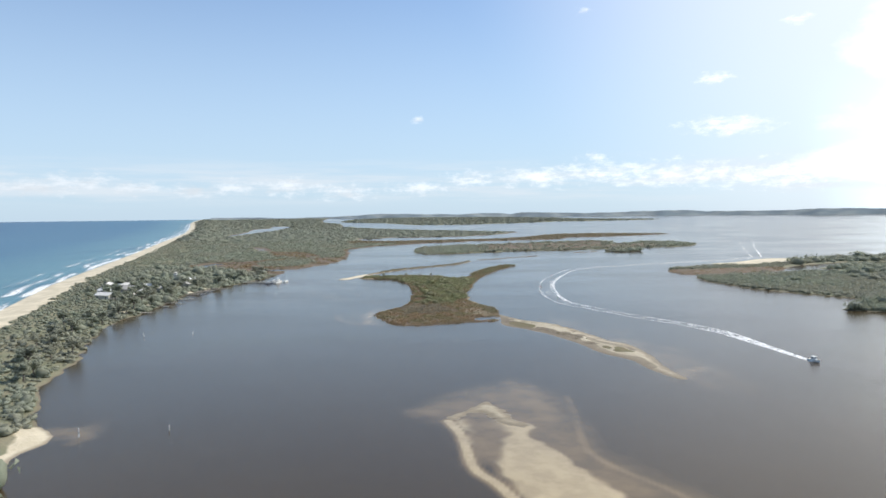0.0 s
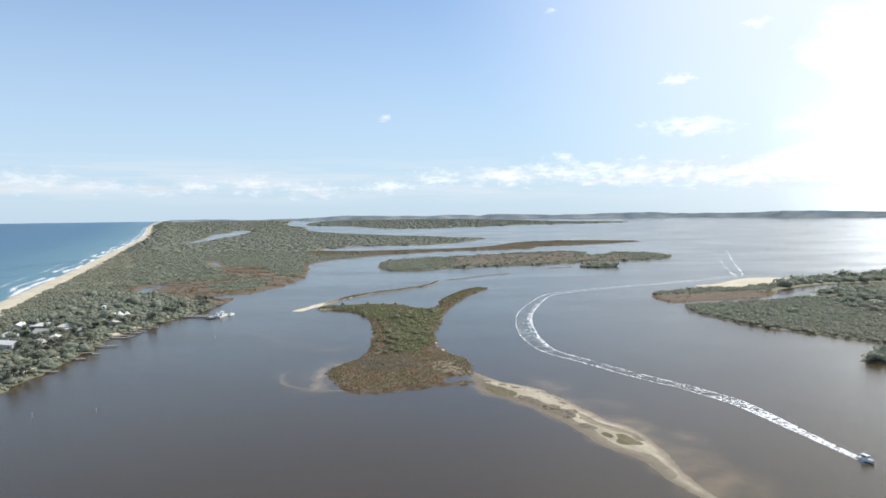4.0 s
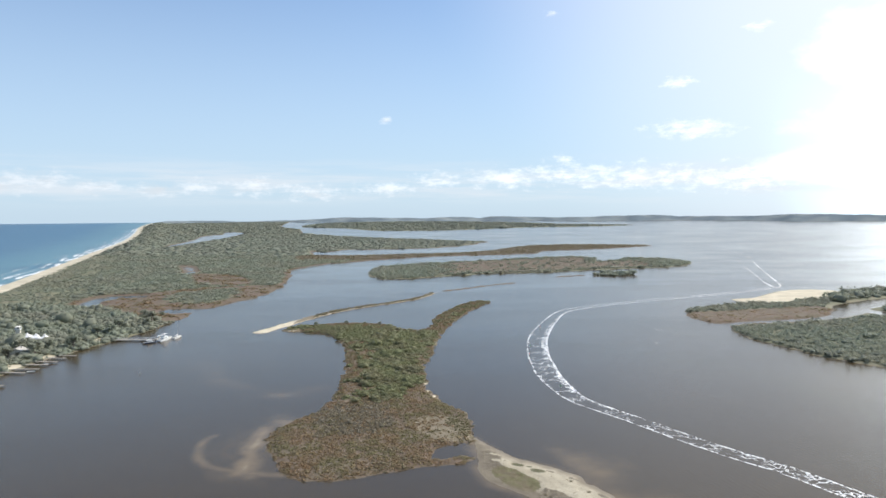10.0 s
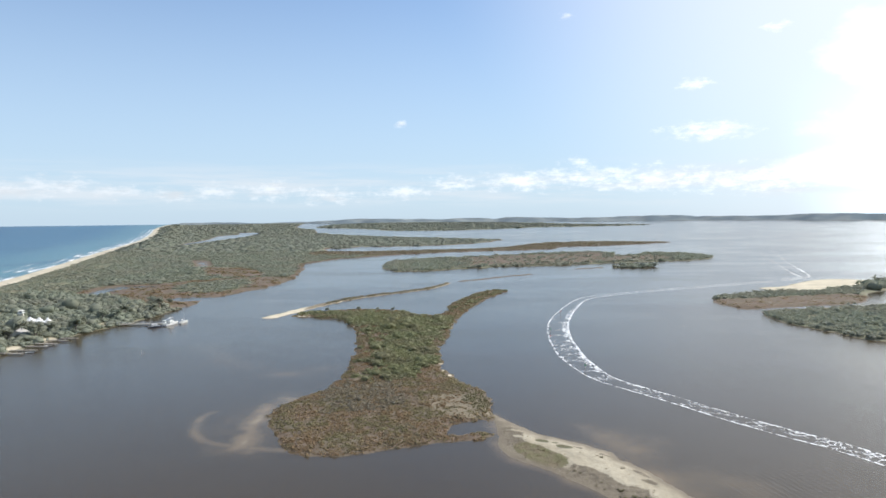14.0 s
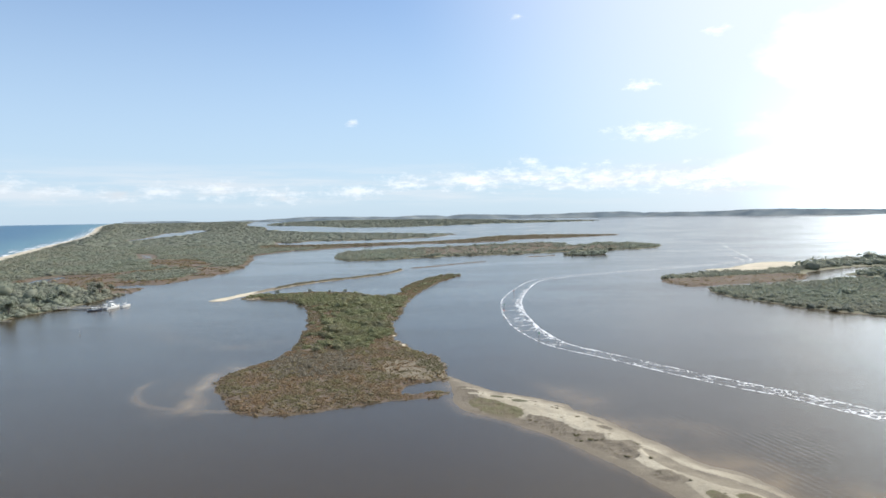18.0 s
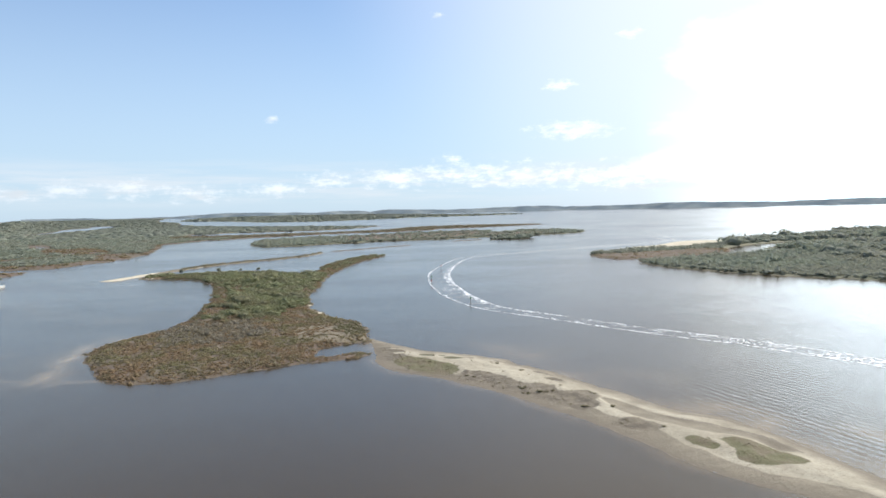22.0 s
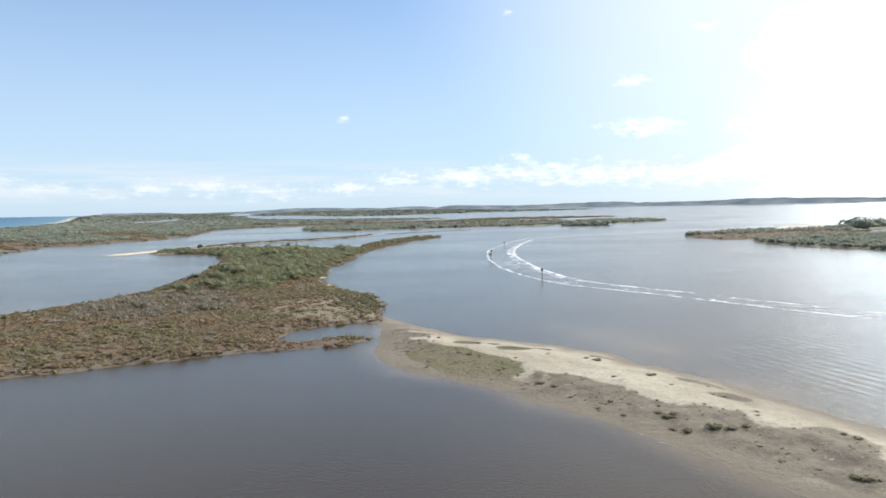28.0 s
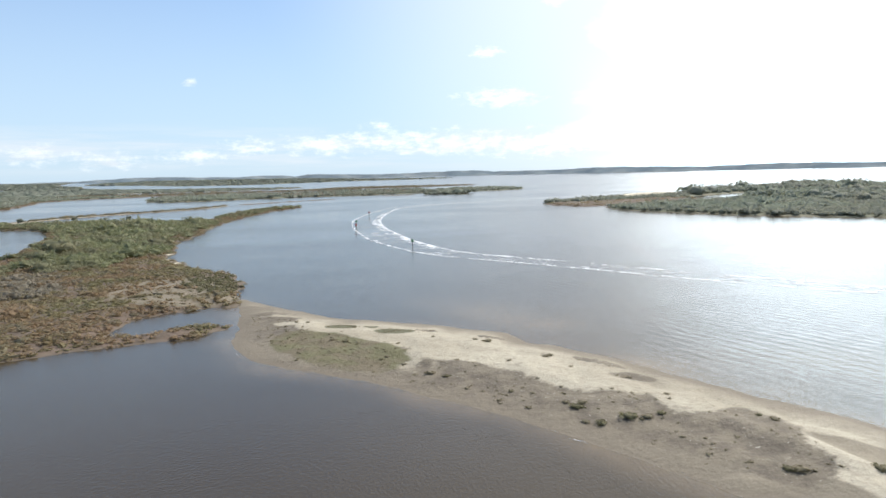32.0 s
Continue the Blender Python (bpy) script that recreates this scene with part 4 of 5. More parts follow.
scatter("samphire", s, isle_ground, 0.6, marsh_leaf, TUFTS, "rust-red and olive samphire tussocks on the island marsh", "marsh plants", 3, (0.3, 0.75), 0.1)
s = spots((-140, 215, 45, 665), 1.3, lambda x, y: in_marsh(x, y) * np.clip(0.10 + 0.45 * wave(x, y, 24, 4), 0, 0.6) * (1 - smooth01(signed(x, y, TWIGS), -6, 3)))
scatter("saltbush", s, isle_ground, 0.7, salt_leaf, TUFTS, "grey-olive saltbush mounds among the island marsh", "marsh plants", 4, (0.25, 0.55), 0.1)


s = spots((-65, 260, -22, 315), 1.15, lambda x, y: smooth01(signed(x, y, TWIGS) + 4 * wave(x, y, 11, 7), -4, 4) * 0.75)
scatter("dead_scrub", s, isle_ground, 0.72, twig_leaf, TUFTS, "grey leafless scrub between the green thicket and the marsh", "scrub", 61, (0.5, 1.1), 0.2)
s = spots((-70, 320, -5, 515), 6.0, lambda x, y: (isle_field(x, y) > 6) * smooth01(isle_green(x, y), 0.5, 0.9) * 0.75, 62)
scatter("scrub", s, isle_ground, 2.0, scrub_leaf, LEAFY_CROWNS, "taller rounded shrubs standing over the island scrub", "scrub", 63, (0.6, 0.95))
s = spots((-10, 255, 20, 310), 0.8, lambda x, y: (isle_field(x, y) > 0.5) * olive(x, y) * 0.8)
scatter("marsh_grass", s, isle_ground, 0.42, grass_leaf, TUFTS, "olive-green marsh grass near the island pond", "grass", 37, (0.4, 0.8), 0.2)


def main_forest(x, y):
    sd = main_field(x, y)
    db = dist_line(x, y, SEA_LINE)
    return (sd > 0.8) * (PONDS(x, y) > 9) * (np.hypot(x + 132, y - 22) > 10) * (db > 23 + 3 * wave(x, y, 30, 5)) * (1 - 0.97 * main_marsh(x, y, sd)) * np.clip(0.95 + 0.15 * wave(x, y, 60), 0.6, 1) * (1 - smooth01(main_sand(x, y, sd), 0.3, 0.6)) * (1 - smooth01(main_marsh(x, y, sd), 0.6, 0.9))


dune_scale = lambda x, y: 0.5 + 0.5 * smooth01(dist_line(x, y, SEA_LINE), 30, 130)
main_ground = lambda x, y: main_profile(x, y, main_field(x, y))
s = spots((-560, -150, -60, 620), 3.35, main_forest, 4)
scatter("forest", s, main_ground, 2.1, forest_leaf, ROUND_CROWNS, "grey-green coastal forest of banksia and tea-tree", "forest", 5, (0.45, 0.8), scale_at=dune_scale)
s = spots((-560, -150, -60, 620), 8.0, lambda x, y: main_forest(x, y) * smooth01(dist_line(x, y, SEA_LINE), 50, 110) * 0.8, 44)
scatter("forest", s, main_ground, 2.8, forest_leaf, ROUND_CROWNS, "taller grey-green trees standing over the coastal forest", "forest", 45, (0.75, 1.1))
s = spots((-800, 620, -190, 1350), 4.7, main_forest, 6)
scatter("forest", s, main_ground, 3.05, forest_leaf, TUFTS, "grey-green coastal forest on the barrier land", "forest", 7, (0.22, 0.42), scale_at=dune_scale)
s = spots((-1300, 1350, 520, 2500), 9.0, main_forest, 8)
scatter("forest", s, main_ground, 6.2, forest_leaf, DOT_CROWNS, "distant coastal forest on the barrier land", "forest", 9, (0.14, 0.28), 0.1, smooth=True)
s = spots((-2100, 2500, 520, 4600), 14, main_forest, 48)
scatter("forest", s, main_ground, 9.0, forest_leaf, DOT_CROWNS, "distant coastal forest on the barrier land", "forest", 49, (0.10, 0.18), 0.1, smooth=True)
right_wood = lambda x, y: (right_field(x, y) > 1.5) * (dist_line(x, y, CREEK) > 13 + 8 * smooth01(x, 300, 350)) * (dist_line(x, y, CREEK_B) > 15) * (1 - right_marsh(x, y)) * (1 - right_sand(x, y))
s = spots((180, 200, 345, 720), 2.7, right_wood, 10)
scatter("forest", s, low_ground, 1.75, forest_leaf, TUFTS, "dense grey-green scrub on the creek island", "forest", 11, (0.45, 0.85))
s = spots((345, 200, 700, 860), 7.6, right_wood, 20)
scatter("forest", s, low_ground, 4.4, forest_leaf, FAR_CROWNS, "grey-green scrub inland on the creek island", "forest", 21, (0.5, 0.8))
s = spots((180, 380, 440, 680), 2.1, lambda x, y: (right_field(x, y) > 3) * right_marsh(x, y) * 0.8, 24)
scatter("samphire", s, low_ground, 1.3, marsh_leaf, TUFTS, "brown samphire marsh beside the tidal creek", "marsh plants", 25, (0.28, 0.5), 0.1)
s = spots((-420, 540, -190, 1050), 3.2, lambda x, y: (main_field(x, y) > 1) * (PONDS(x, y) > 6) * main_marsh(x, y, main_field(x, y)) * np.clip(0.25 + 0.5 * wave(x, y, 40, 14), 0, 1), 26)
scatter("samphire", s, main_ground, 1.5, marsh_leaf, TUFTS, "red-brown samphire flats on the barrier land", "marsh plants", 27, (0.35, 0.6), 0.2)
s = spots((-330, 1180, 520, 1800), 6.5, lambda x, y: (signed(x, y, STRIP_NEAR) > 4) * 0.8, 28)
scatter("scrub", s, main_ground, 3.0, salt_leaf, TUFTS, "low brown scrub along the marshy strip", "scrub", 29, (0.2, 0.4), 0.2)
s = spots((215, 258, 345, 345), 3.6, lambda x, y: (signed(x, y, ISLET_R) > 1) * 1.0, 12)
scatter("scrub", s, low_ground, 2.3, forest_leaf, NEAR_CROWNS, "scrub on the small islet", "scrub", 13)
s = spots((-140, 860, 410, 1300), 4.1, lambda x, y: (signed(x, y, MID) > 2) * (1 - 0.9 * smooth01(x, -60, 10) * (1 - smooth01(x, 300, 340)) * smooth01(signed(x, y, MID), 8, 22)), 14)
scatter("scrub", s, low_ground, 2.5, forest_leaf, TUFTS, "grey-green scrub on the long low island", "scrub", 15, (0.4, 0.75))
s = spots((-60, 880, 330, 1290), 4.6, lambda x, y: (signed(x, y, MID) > 8) * 0.75, 64)
scatter("saltbush", s, low_ground, 1.8, salt_leaf, TUFTS, "low olive-brown saltbush inside the long low island", "marsh plants", 65, (0.2, 0.4), 0.1)
s = spots((180, 895, 255, 960), 4, lambda x, y: (signed(x, y, MID_ISLET) > 0) * 1.0, 16)
scatter("scrub", s, low_ground, 2.6, forest_leaf, FAR_CROWNS, "trees on the tiny islet", "scrub", 17, (0.35, 0.75))
s = spots((-900, 2950, 950, 4360), 15, lambda x, y: (signed(x, y, FAR_ISLE) > 5) * 1.0, 18)
scatter("forest", s, lambda x, y: far_isle_profile(x, y, signed(x, y, FAR_ISLE)), 9.5, forest_leaf, DOT_CROWNS, "distant forest on the long island", "forest", 19, (0.14, 0.26), 0.1, smooth=True)

# ---- wake ----
WAKE = spline([(138, 136), (131, 172), (125, 203), (118, 218), (109, 234), (99, 247), (88, 263), (75, 285), (64, 302), (56, 316), (52, 334), (49, 360),
               (49, 385), (50, 415), (57, 470), (76, 541), (94, 588), (122, 615), (178, 652), (248, 691), (321, 735), (367, 773)], False, 3)
WAKE_OLD = [spline(q, False, 10) for q in ([(361, 769), (371, 811), (418, 953), (477, 1130), (513, 1224)], [(361, 769), (375, 782), (459, 1018), (552, 1268), (585, 1408), (629, 1609)])]


def wake_width(t):
    return 1.7 + 2.8 * smooth01(t, 0, 0.1) + 2.6 * smooth01(t, 0.2, 0.32) * (1 - smooth01(t, 0.42, 0.6))


def edge_foam(s, u, xy):
    return (smooth01(np.abs(u) + 0.09 * wave(xy[:, 0], xy[:, 1], 5, 12), 0.76, 0.90) * (1 - smooth01(np.abs(u), 0.9, 1.0))) * np.clip(1.0 + 0.5 * wave(xy[:, 0], xy[:, 1], 9, 2), 0, 1.5) * (1 + 2.0 * smooth01(s, 0.45, 0.7)) + 0.6 * smooth01(s, 0.1, 0.3) * smooth01(-u, 0.2, 0.55) * (1 - smooth01(-u, 0.85, 1.0)) * np.clip(0.6 + 0.55 * wave(xy[:, 0], xy[:, 1], 13, 5), 0, 1) + 0.75 * (1 - smooth01(s, 0.02, 0.16)) * (1 - smooth01(np.abs(u), 0.75, 1.0))


ACROSS = [-1, -0.93, -0.85, -0.75, -0.6, -0.45, -0.3, -0.15, 0, 0.15, 0.3, 0.45, 0.6, 0.75, 0.85, 0.93, 1]
ribbon("wake", WAKE, ACROSS, wake_width, 0.03, foam_mat, "white foam wake curving across the lagoon", "wake", "stuff",
       {"dense": edge_foam, "lace": lambda s, u, xy: (1 - smooth01(np.abs(u), 0.8, 1.0)) * (0.62 - 0.5 * smooth01(s, 0.42, 0.6)) * np.clip(0.7 + 0.5 * wave(xy[:, 0], xy[:, 1], 14, 6), 0, 1)})
for line in WAKE_OLD:
    ribbon("wake", line, [-1, -0.5, 0, 0.5, 1], lambda t: 3.2 - 1.2 * t, 0.03, foam_mat, "old fading foam wake on the far lagoon", "wake", "stuff",
           {"dense": lambda s, u, xy: (1 - np.abs(u)) * np.clip(1.0 - 0.4 * s + 0.5 * wave(xy[:, 0], xy[:, 1], 30, 4), 0, 2), "lace": lambda s, u, xy: 0 * s})
for line, half in (([(143, 309), (154, 303), (162, 293), (168, 279), (177, 260)], 1.2), ([(119, 377), (128, 430), (150, 500), (168, 564)], 9)):
    ribbon("foam_flecks", spline(line, False, 3), [-1, -0.6, -0.2, 0.2, 0.6, 1], lambda t, half=half: half + 0 * t, 0.03, foam_mat, "faint drifting flecks of foam on the lagoon", "foam", "stuff",
           {"dense": lambda s, u, xy: (1 - u * u) * np.clip(0.9 * wave(xy[:, 0], xy[:, 1], 5, 3) - 0.25, 0, 0.8), "lace": lambda s, u, xy: 0 * s})
edge_line = spline([(x - 0.2, y - 0.2) for x, y in SPIT_WEST[1:-1]], False, 1)
ribbon("foam_flecks", edge_line, [-1, -0.5, 0, 0.5, 1], lambda t: 0.5 + 0 * t, 0.035, foam_mat, "specks of foam along the still edge of the spit", "foam", "stuff",
       {"dense": lambda s, u, xy: (1 - u * u) * np.clip(1.5 * wave(xy[:, 0], xy[:, 1], 0.9, 13) - 0.6, 0, 0.7), "lace": lambda s, u, xy: 0 * s})

# ---- building things ----
def empty(name, m, label, category, group=""):
    ob = new(name)
    ob.matrix_world = m
    return tagged(ob, label, category, group)


def part(name, bm, mat, parent, label=""):
    me = bpy.data.meshes.new(name)
    bm.to_mesh(me)
    bm.free()
    me.materials.append(mat)
    ob = new(name, me)
    ob.parent = parent
    return tagged(ob, label)


def box(bm, size, at, turn=0.0, bevel=0.0):
    """A block with its base centre at the given place."""
    m = Matrix.Translation((at[0], at[1], at[2] + size[2] / 2)) @ Matrix.Rotation(turn, 4, "Z") @ Matrix.Diagonal((*size, 1))
    made = bmesh.ops.create_cube(bm, size=1, matrix=m)
    if bevel:
        bmesh.ops.bevel(bm, geom=list({e for v in made["verts"] for e in v.link_edges}), offset=bevel, segments=1, affect="EDGES")
    return bm


def pole(bm, a, b, r0, r1=None, sides=8):
    """A tapered round bar from a to b."""
    a, b = Vector(a), Vector(b)
    d = b - a
    m = Matrix.Translation((a + b) / 2) @ d.to_track_quat("Z", "Y").to_matrix().to_4x4()
    bmesh.ops.create_cone(bm, cap_ends=True, segments=sides, radius1=r0, radius2=r0 if r1 is None else r1, depth=d.length, matrix=m)
    return bm


def prism(bm, outline, z0, z1):
    """An upright block over an outline."""
    lo = [bm.verts.new((x, y, z0)) for x, y in outline]
    hi = [bm.verts.new((x, y, z1)) for x, y in outline]
    n = len(lo)
    bm.faces.new(hi)
    bm.faces.new(lo[::-1])
    for i in range(n):
        bm.faces.new((lo[i], lo[(i + 1) % n], hi[(i + 1) % n], hi[i]))
    return bm


white_paint = plain("white_paint", (0.78, 0.78, 0.75), 0.45, 0.06, 1.5)
cream_wall = plain("cream_weatherboard", (0.62, 0.58, 0.48), 0.7, 0.1, 1.2)
grey_wall = plain("grey_weatherboard", (0.42, 0.42, 0.40), 0.75, 0.12, 1.2)
pale_roof = plain("pale_metal_roof", (0.74, 0.715, 0.66), 0.75, 0.08, 0.8)
grey_roof = plain("weathered_grey_roof", (0.44, 0.415, 0.375), 0.8, 0.12, 0.8)
trim_mat = plain("dark_trim", (0.10, 0.10, 0.10), 0.5, 0.1, 3)
timber_mat = plain("weathered_timber", (0.40, 0.365, 0.31), 0.85, 0.2, 3)
dark_hull = plain("dark_blue_hull", (0.05, 0.075, 0.12), 0.3, 0.08, 1.5)
deck_mat = plain("pale_deck", (0.58, 0.55, 0.48), 0.6, 0.08, 3)
steel_mat = plain("steel", (0.55, 0.56, 0.57), 0.3, 0.05, 5, 0.9)
green_paint = plain("green_marker_paint", (0.03, 0.20, 0.08), 0.5, 0.1, 3)
red_paint = plain("red_marker_paint", (0.45, 0.04, 0.03), 0.5, 0.1, 3)
canvas_mat = plain("white_canvas", (0.80, 0.79, 0.76), 0.8, 0.04, 1)
glass_mat, n = material("window_glass")
finish(n, principled(n, (0.03, 0.04, 0.05, 1), 0.06, IOR=1.5))


def gable_roof(bm, w, l, z, rise, over=0.5, thick=0.14):
    """Two sloping slabs that meet at a ridge along y."""
    hw, hl = w / 2 + over, l / 2 + over
    drop = rise * over / (w / 2)
    for side in (-1, 1):
        pts = [(side * hw, -hl, z - drop), (side * hw, hl, z - drop), (0, hl, z + rise), (0, -hl, z + rise)]
        lo = [bm.verts.new(q) for q in pts]
        hi = [bm.verts.new((x, y, q + thick)) for x, y, q in pts]
        bm.faces.new(lo if side < 0 else lo[::-1])
        bm.faces.new(hi[::-1] if side < 0 else hi)
        for i in range(4):
            k = (i + 1) % 4
            bm.faces.new((lo[i], hi[i], hi[k], lo[k]))
    bmesh.ops.recalc_face_normals(bm, faces=bm.faces)
    return bm


def house(x, y, z, turn, w, l, h, wall, roof, label, porch=True):
    ob = empty("house", pose(x, y, z, 0, 0, turn), label, "house", "village houses")
    bm = box(bmesh.new(), (w, l, h), (0, 0, 0))
    rise = w * 0.24
    for yy in (-l / 2 + 0.06, l / 2 - 0.06):
        q = [bm.verts.new((-w / 2, yy, h)), bm.verts.new((w / 2, yy, h)), bm.verts.new((0, yy, h + rise))]
        bm.faces.new(q)
    part("wall", bm, wall, ob)
    top = part("roof", gable_roof(bmesh.new(), w, l, h, rise), roof, ob)
    bm = bmesh.new()
    box(bm, (0.22, l + 1.0, 0.1), (0, 0, h + rise + 0.12))
    part("ridge_cap", bm, trim_mat, top)
    part("chimney", box(bmesh.new(), (0.6, 0.6, 1.4), (w * 0.22, l * 0.2, h + rise * 0.45), 0, 0.04), grey_wall, top)
    part("door", box(bmesh.new(), (0.06, 0.9, 2.05), (w / 2 + 0.02, l * 0.08, 0)), trim_mat, ob)
    for side in (-1, 1):
        for k in (-0.3, 0.32):
            win = part("window", box(bmesh.new(), (0.08, 1.6, 1.3), (side * (w / 2 + 0.02), l * k, 0.9)), white_paint, ob)
            part("pane", box(bmesh.new(), (0.05, 1.4, 1.1), (side * (w / 2 + 0.05), l * k, 1.0)), glass_mat, win)
    if porch:
        pr = part("porch_roof", box(bmesh.new(), (2.4, l * 0.8, 0.1), (w / 2 + 1.1, 0, h - 0.35)), roof, ob)
        for k in (-0.36, 0.0, 0.36):
            part("porch_post", box(bmesh.new(), (0.12, 0.12, h - 0.35), (w / 2 + 2.1, l * k, 0)), white_paint, ob)
    return ob


HOUSES = [(-318, 378, 20, 8, 14, cream_wall, pale_roof, "cream weatherboard house with a pale metal roof among trees"),
          (-303, 380, 100, 7.5, 13, grey_wall, pale_roof, "grey house with a wide pale roof half hidden by trees"),
          (-287, 380, 95, 7, 15, cream_wall, pale_roof, "long cream cottage with a pale roof in the trees"),
          (-279, 394, 15, 7, 10, grey_wall, grey_roof, "small grey cottage with a weathered roof in the trees"),
          (-282, 354, 80, 10, 17, grey_wall, grey_roof, "large grey shed with a broad weathered roof"),
          (-272, 368, 110, 6.5, 12, cream_wall, pale_roof, "narrow cream cottage with a pale metal roof"),
          (-268, 340, 30, 7, 11, cream_wall, pale_roof, "cream shoreline cottage with a pale roof"),
          (-284, 318, 75, 7.5, 13, cream_wall, pale_roof, "low cream house with a bright roof near the jetties"),
          (-270, 324, 10, 6, 9, grey_wall, grey_roof, "small grey boat house near the shore"),
          (-313, 400, 60, 7, 12, cream_wall, pale_roof, "white-roofed house with a lookout beside the forest"),
          (-300, 342, 40, 7, 12, grey_wall, pale_roof, "pale-roofed house deep in the trees"),
          (-263, 404, 20, 6, 9, cream_wall, grey_roof, "little cream cottage above the jetties")]
for x, y, turn, w, l, wall, roof, words in HOUSES:
    g = float(main_ground(np.array([x * 1.0]), np.array([y * 1.0]))[0])
    house(x, y, g + 0.6, turn, w, l, 3.3, wall, roof, words)
    house_base = box(bmesh.new(), (w + 1.2, l + 1.2, 1.2), (0, 0, -0.65))
    part("footing", house_base, timber_mat, [o for o in scene.objects if o.parent is None and o.name.startswith("house")][-1])


def tower(x, y, z):
    ob = empty("lookout_tower", pose(x, y, z, 0, 0, 20), "white square lookout tower with an overhanging flat roof", "tower")
    bm = bmesh.new()
    q0 = [(-1.9, -1.9), (1.9, -1.9), (1.9, 1.9), (-1.9, 1.9)]
    lo = [bm.verts.new((a, b, -0.5)) for a, b in q0]
    hi = [bm.verts.new((a * 0.84, b * 0.84, 10.2)) for a, b in q0]
    bm.faces.new(hi)
    for i in range(4):
        bm.faces.new((lo[i], lo[(i + 1) % 4], hi[(i + 1) % 4], hi[i]))
    part("shaft", bm, cream_wall, ob)
    part("gallery", box(bmesh.new(), (4.6, 4.6, 0.3), (0, 0, 10.2), 0, 0.05), white_paint, ob)
    part("cabin", box(bmesh.new(), (2.9, 2.9, 1.9), (0, 0, 10.5)), white_paint, ob)
    bm = bmesh.new()
    bmesh.ops.create_cone(bm, cap_ends=True, segments=4, radius1=3.1, radius2=0.3, depth=1.0, matrix=Matrix.Translation((0, 0, 12.9)) @ Matrix.Rotation(radians(45), 4, "Z"))
    part("roof", bm, pale_roof, ob)
    for k in range(4):
        a = radians(90 * k)
        win = part("window", box(bmesh.new(), (1.5, 0.08, 1.1), (math.sin(a) * 1.47, -math.cos(a) * 1.47, 10.9), a), trim_mat, ob)
        part("pane", box(bmesh.new(), (1.3, 0.06, 0.9), (math.sin(a) * 1.51, -math.cos(a) * 1.51, 11.0), a), glass_mat, win)
        part("rail", box(bmesh.new(), (4.5, 0.06, 0.06), (math.sin(a) * 2.25, -math.cos(a) * 2.25, 11.3), a), steel_mat, ob)
    part("flagpole", pole(bmesh.new(), (0, 0, 13.3), (0, 0, 16.0), 0.06, 0.03), steel_mat, ob)
    return ob


tower(-297, 455, 1.2).scale = (0.8, 0.8, 0.74)


def marquee(x, y, z, turn, w, l):
    ob = empty("marquee", pose(x, y, z, 0, 0, turn), "peaked white canvas marquee beside the lookout tower", "tent", "white marquees")
    bm = bmesh.new()
    c = [bm.verts.new((sx * w / 2, sy * l / 2, 2.6)) for sx, sy in ((-1, -1), (1, -1), (1, 1), (-1, 1))]
    m = [bm.verts.new((sx * w / 6, sy * l / 6, 4.0)) for sx, sy in ((-1, -1), (1, -1), (1, 1), (-1, 1))]
    top = bm.verts.new((0, 0, 5.6))
    for i in range(4):
        k = (i + 1) % 4
        bm.faces.new((c[i], c[k], m[k], m[i]))
        bm.faces.new((m[i], m[k], top))
    part("canopy", bm, canvas_mat, ob)
    for sx, sy in ((-1, -1), (1, -1), (1, 1), (-1, 1)):
        part("pole", pole(bmesh.new(), (sx * w / 2, sy * l / 2, 0), (sx * w / 2, sy * l / 2, 2.65), 0.06), steel_mat, ob)
    part("side_wall", box(bmesh.new(), (w, 0.04, 2.5), (0, l / 2 - 0.05, 0)), canvas_mat, ob)
    part("side_wall", box(bmesh.new(), (w, 0.04, 2.5), (0, -l / 2 + 0.05, 0)), canvas_mat, ob)
    return ob


for x, y, w in ((-289, 452, 6), (-281, 449, 7), (-274, 447, 6)):
    marquee(x, y, 1.6, 15, w, w)


def jetty(x0, y0, x1, y1, width, label, rails=False):
    length = math.hypot(x1 - x0, y1 - y0)
    turn = math.degrees(math.atan2(y1 - y0, x1 - x0))
    ob = empty("jetty", pose(x0, y0, 0, 0, 0, turn), label, "jetty", "timber jetties")
    n = int(length / 0.9)
    for k in range(n):
        if k == 0:
            plank = part("plank", box(bmesh.new(), (0.84, width, 0.07), (0, 0, 0)), timber_mat, ob)
            plank.location = (0.45, 0, 0.86)
        else:
            o = plank.copy()
            scene.collection.objects.link(o)
            o.location = ((k + 0.5) * 0.9, 0, 0.86 + 0.012 * ((k * 7) % 3))
    for side in (-1, 1):
        part("bearer", box(bmesh.new(), (length, 0.16, 0.22), (length / 2, side * (width / 2 - 0.2), 0.64)), timber_mat, ob)
        for k in range(int(length / 3.4) + 1):
            xx = min(k * 3.4 + 0.3, length - 0.2)
            part("pile", pole(bmesh.new(), (xx, side * (width / 2 + 0.06), -1.5), (xx, side * (width / 2 + 0.06), 1.35 if k % 2 else 1.1), 0.15, 0.13), timber_mat, ob)
        if rails:
            part("handrail", box(bmesh.new(), (length, 0.07, 0.09), (length / 2, side * (width / 2), 1.9)), white_paint, ob)
            for k in range(int(length / 2.5) + 1):
                part("rail_post", box(bmesh.new(), (0.08, 0.08, 1.0), (min(k * 2.5 + 0.1, length - 0.1), side * (width / 2), 0.9)), white_paint, ob)
    return ob


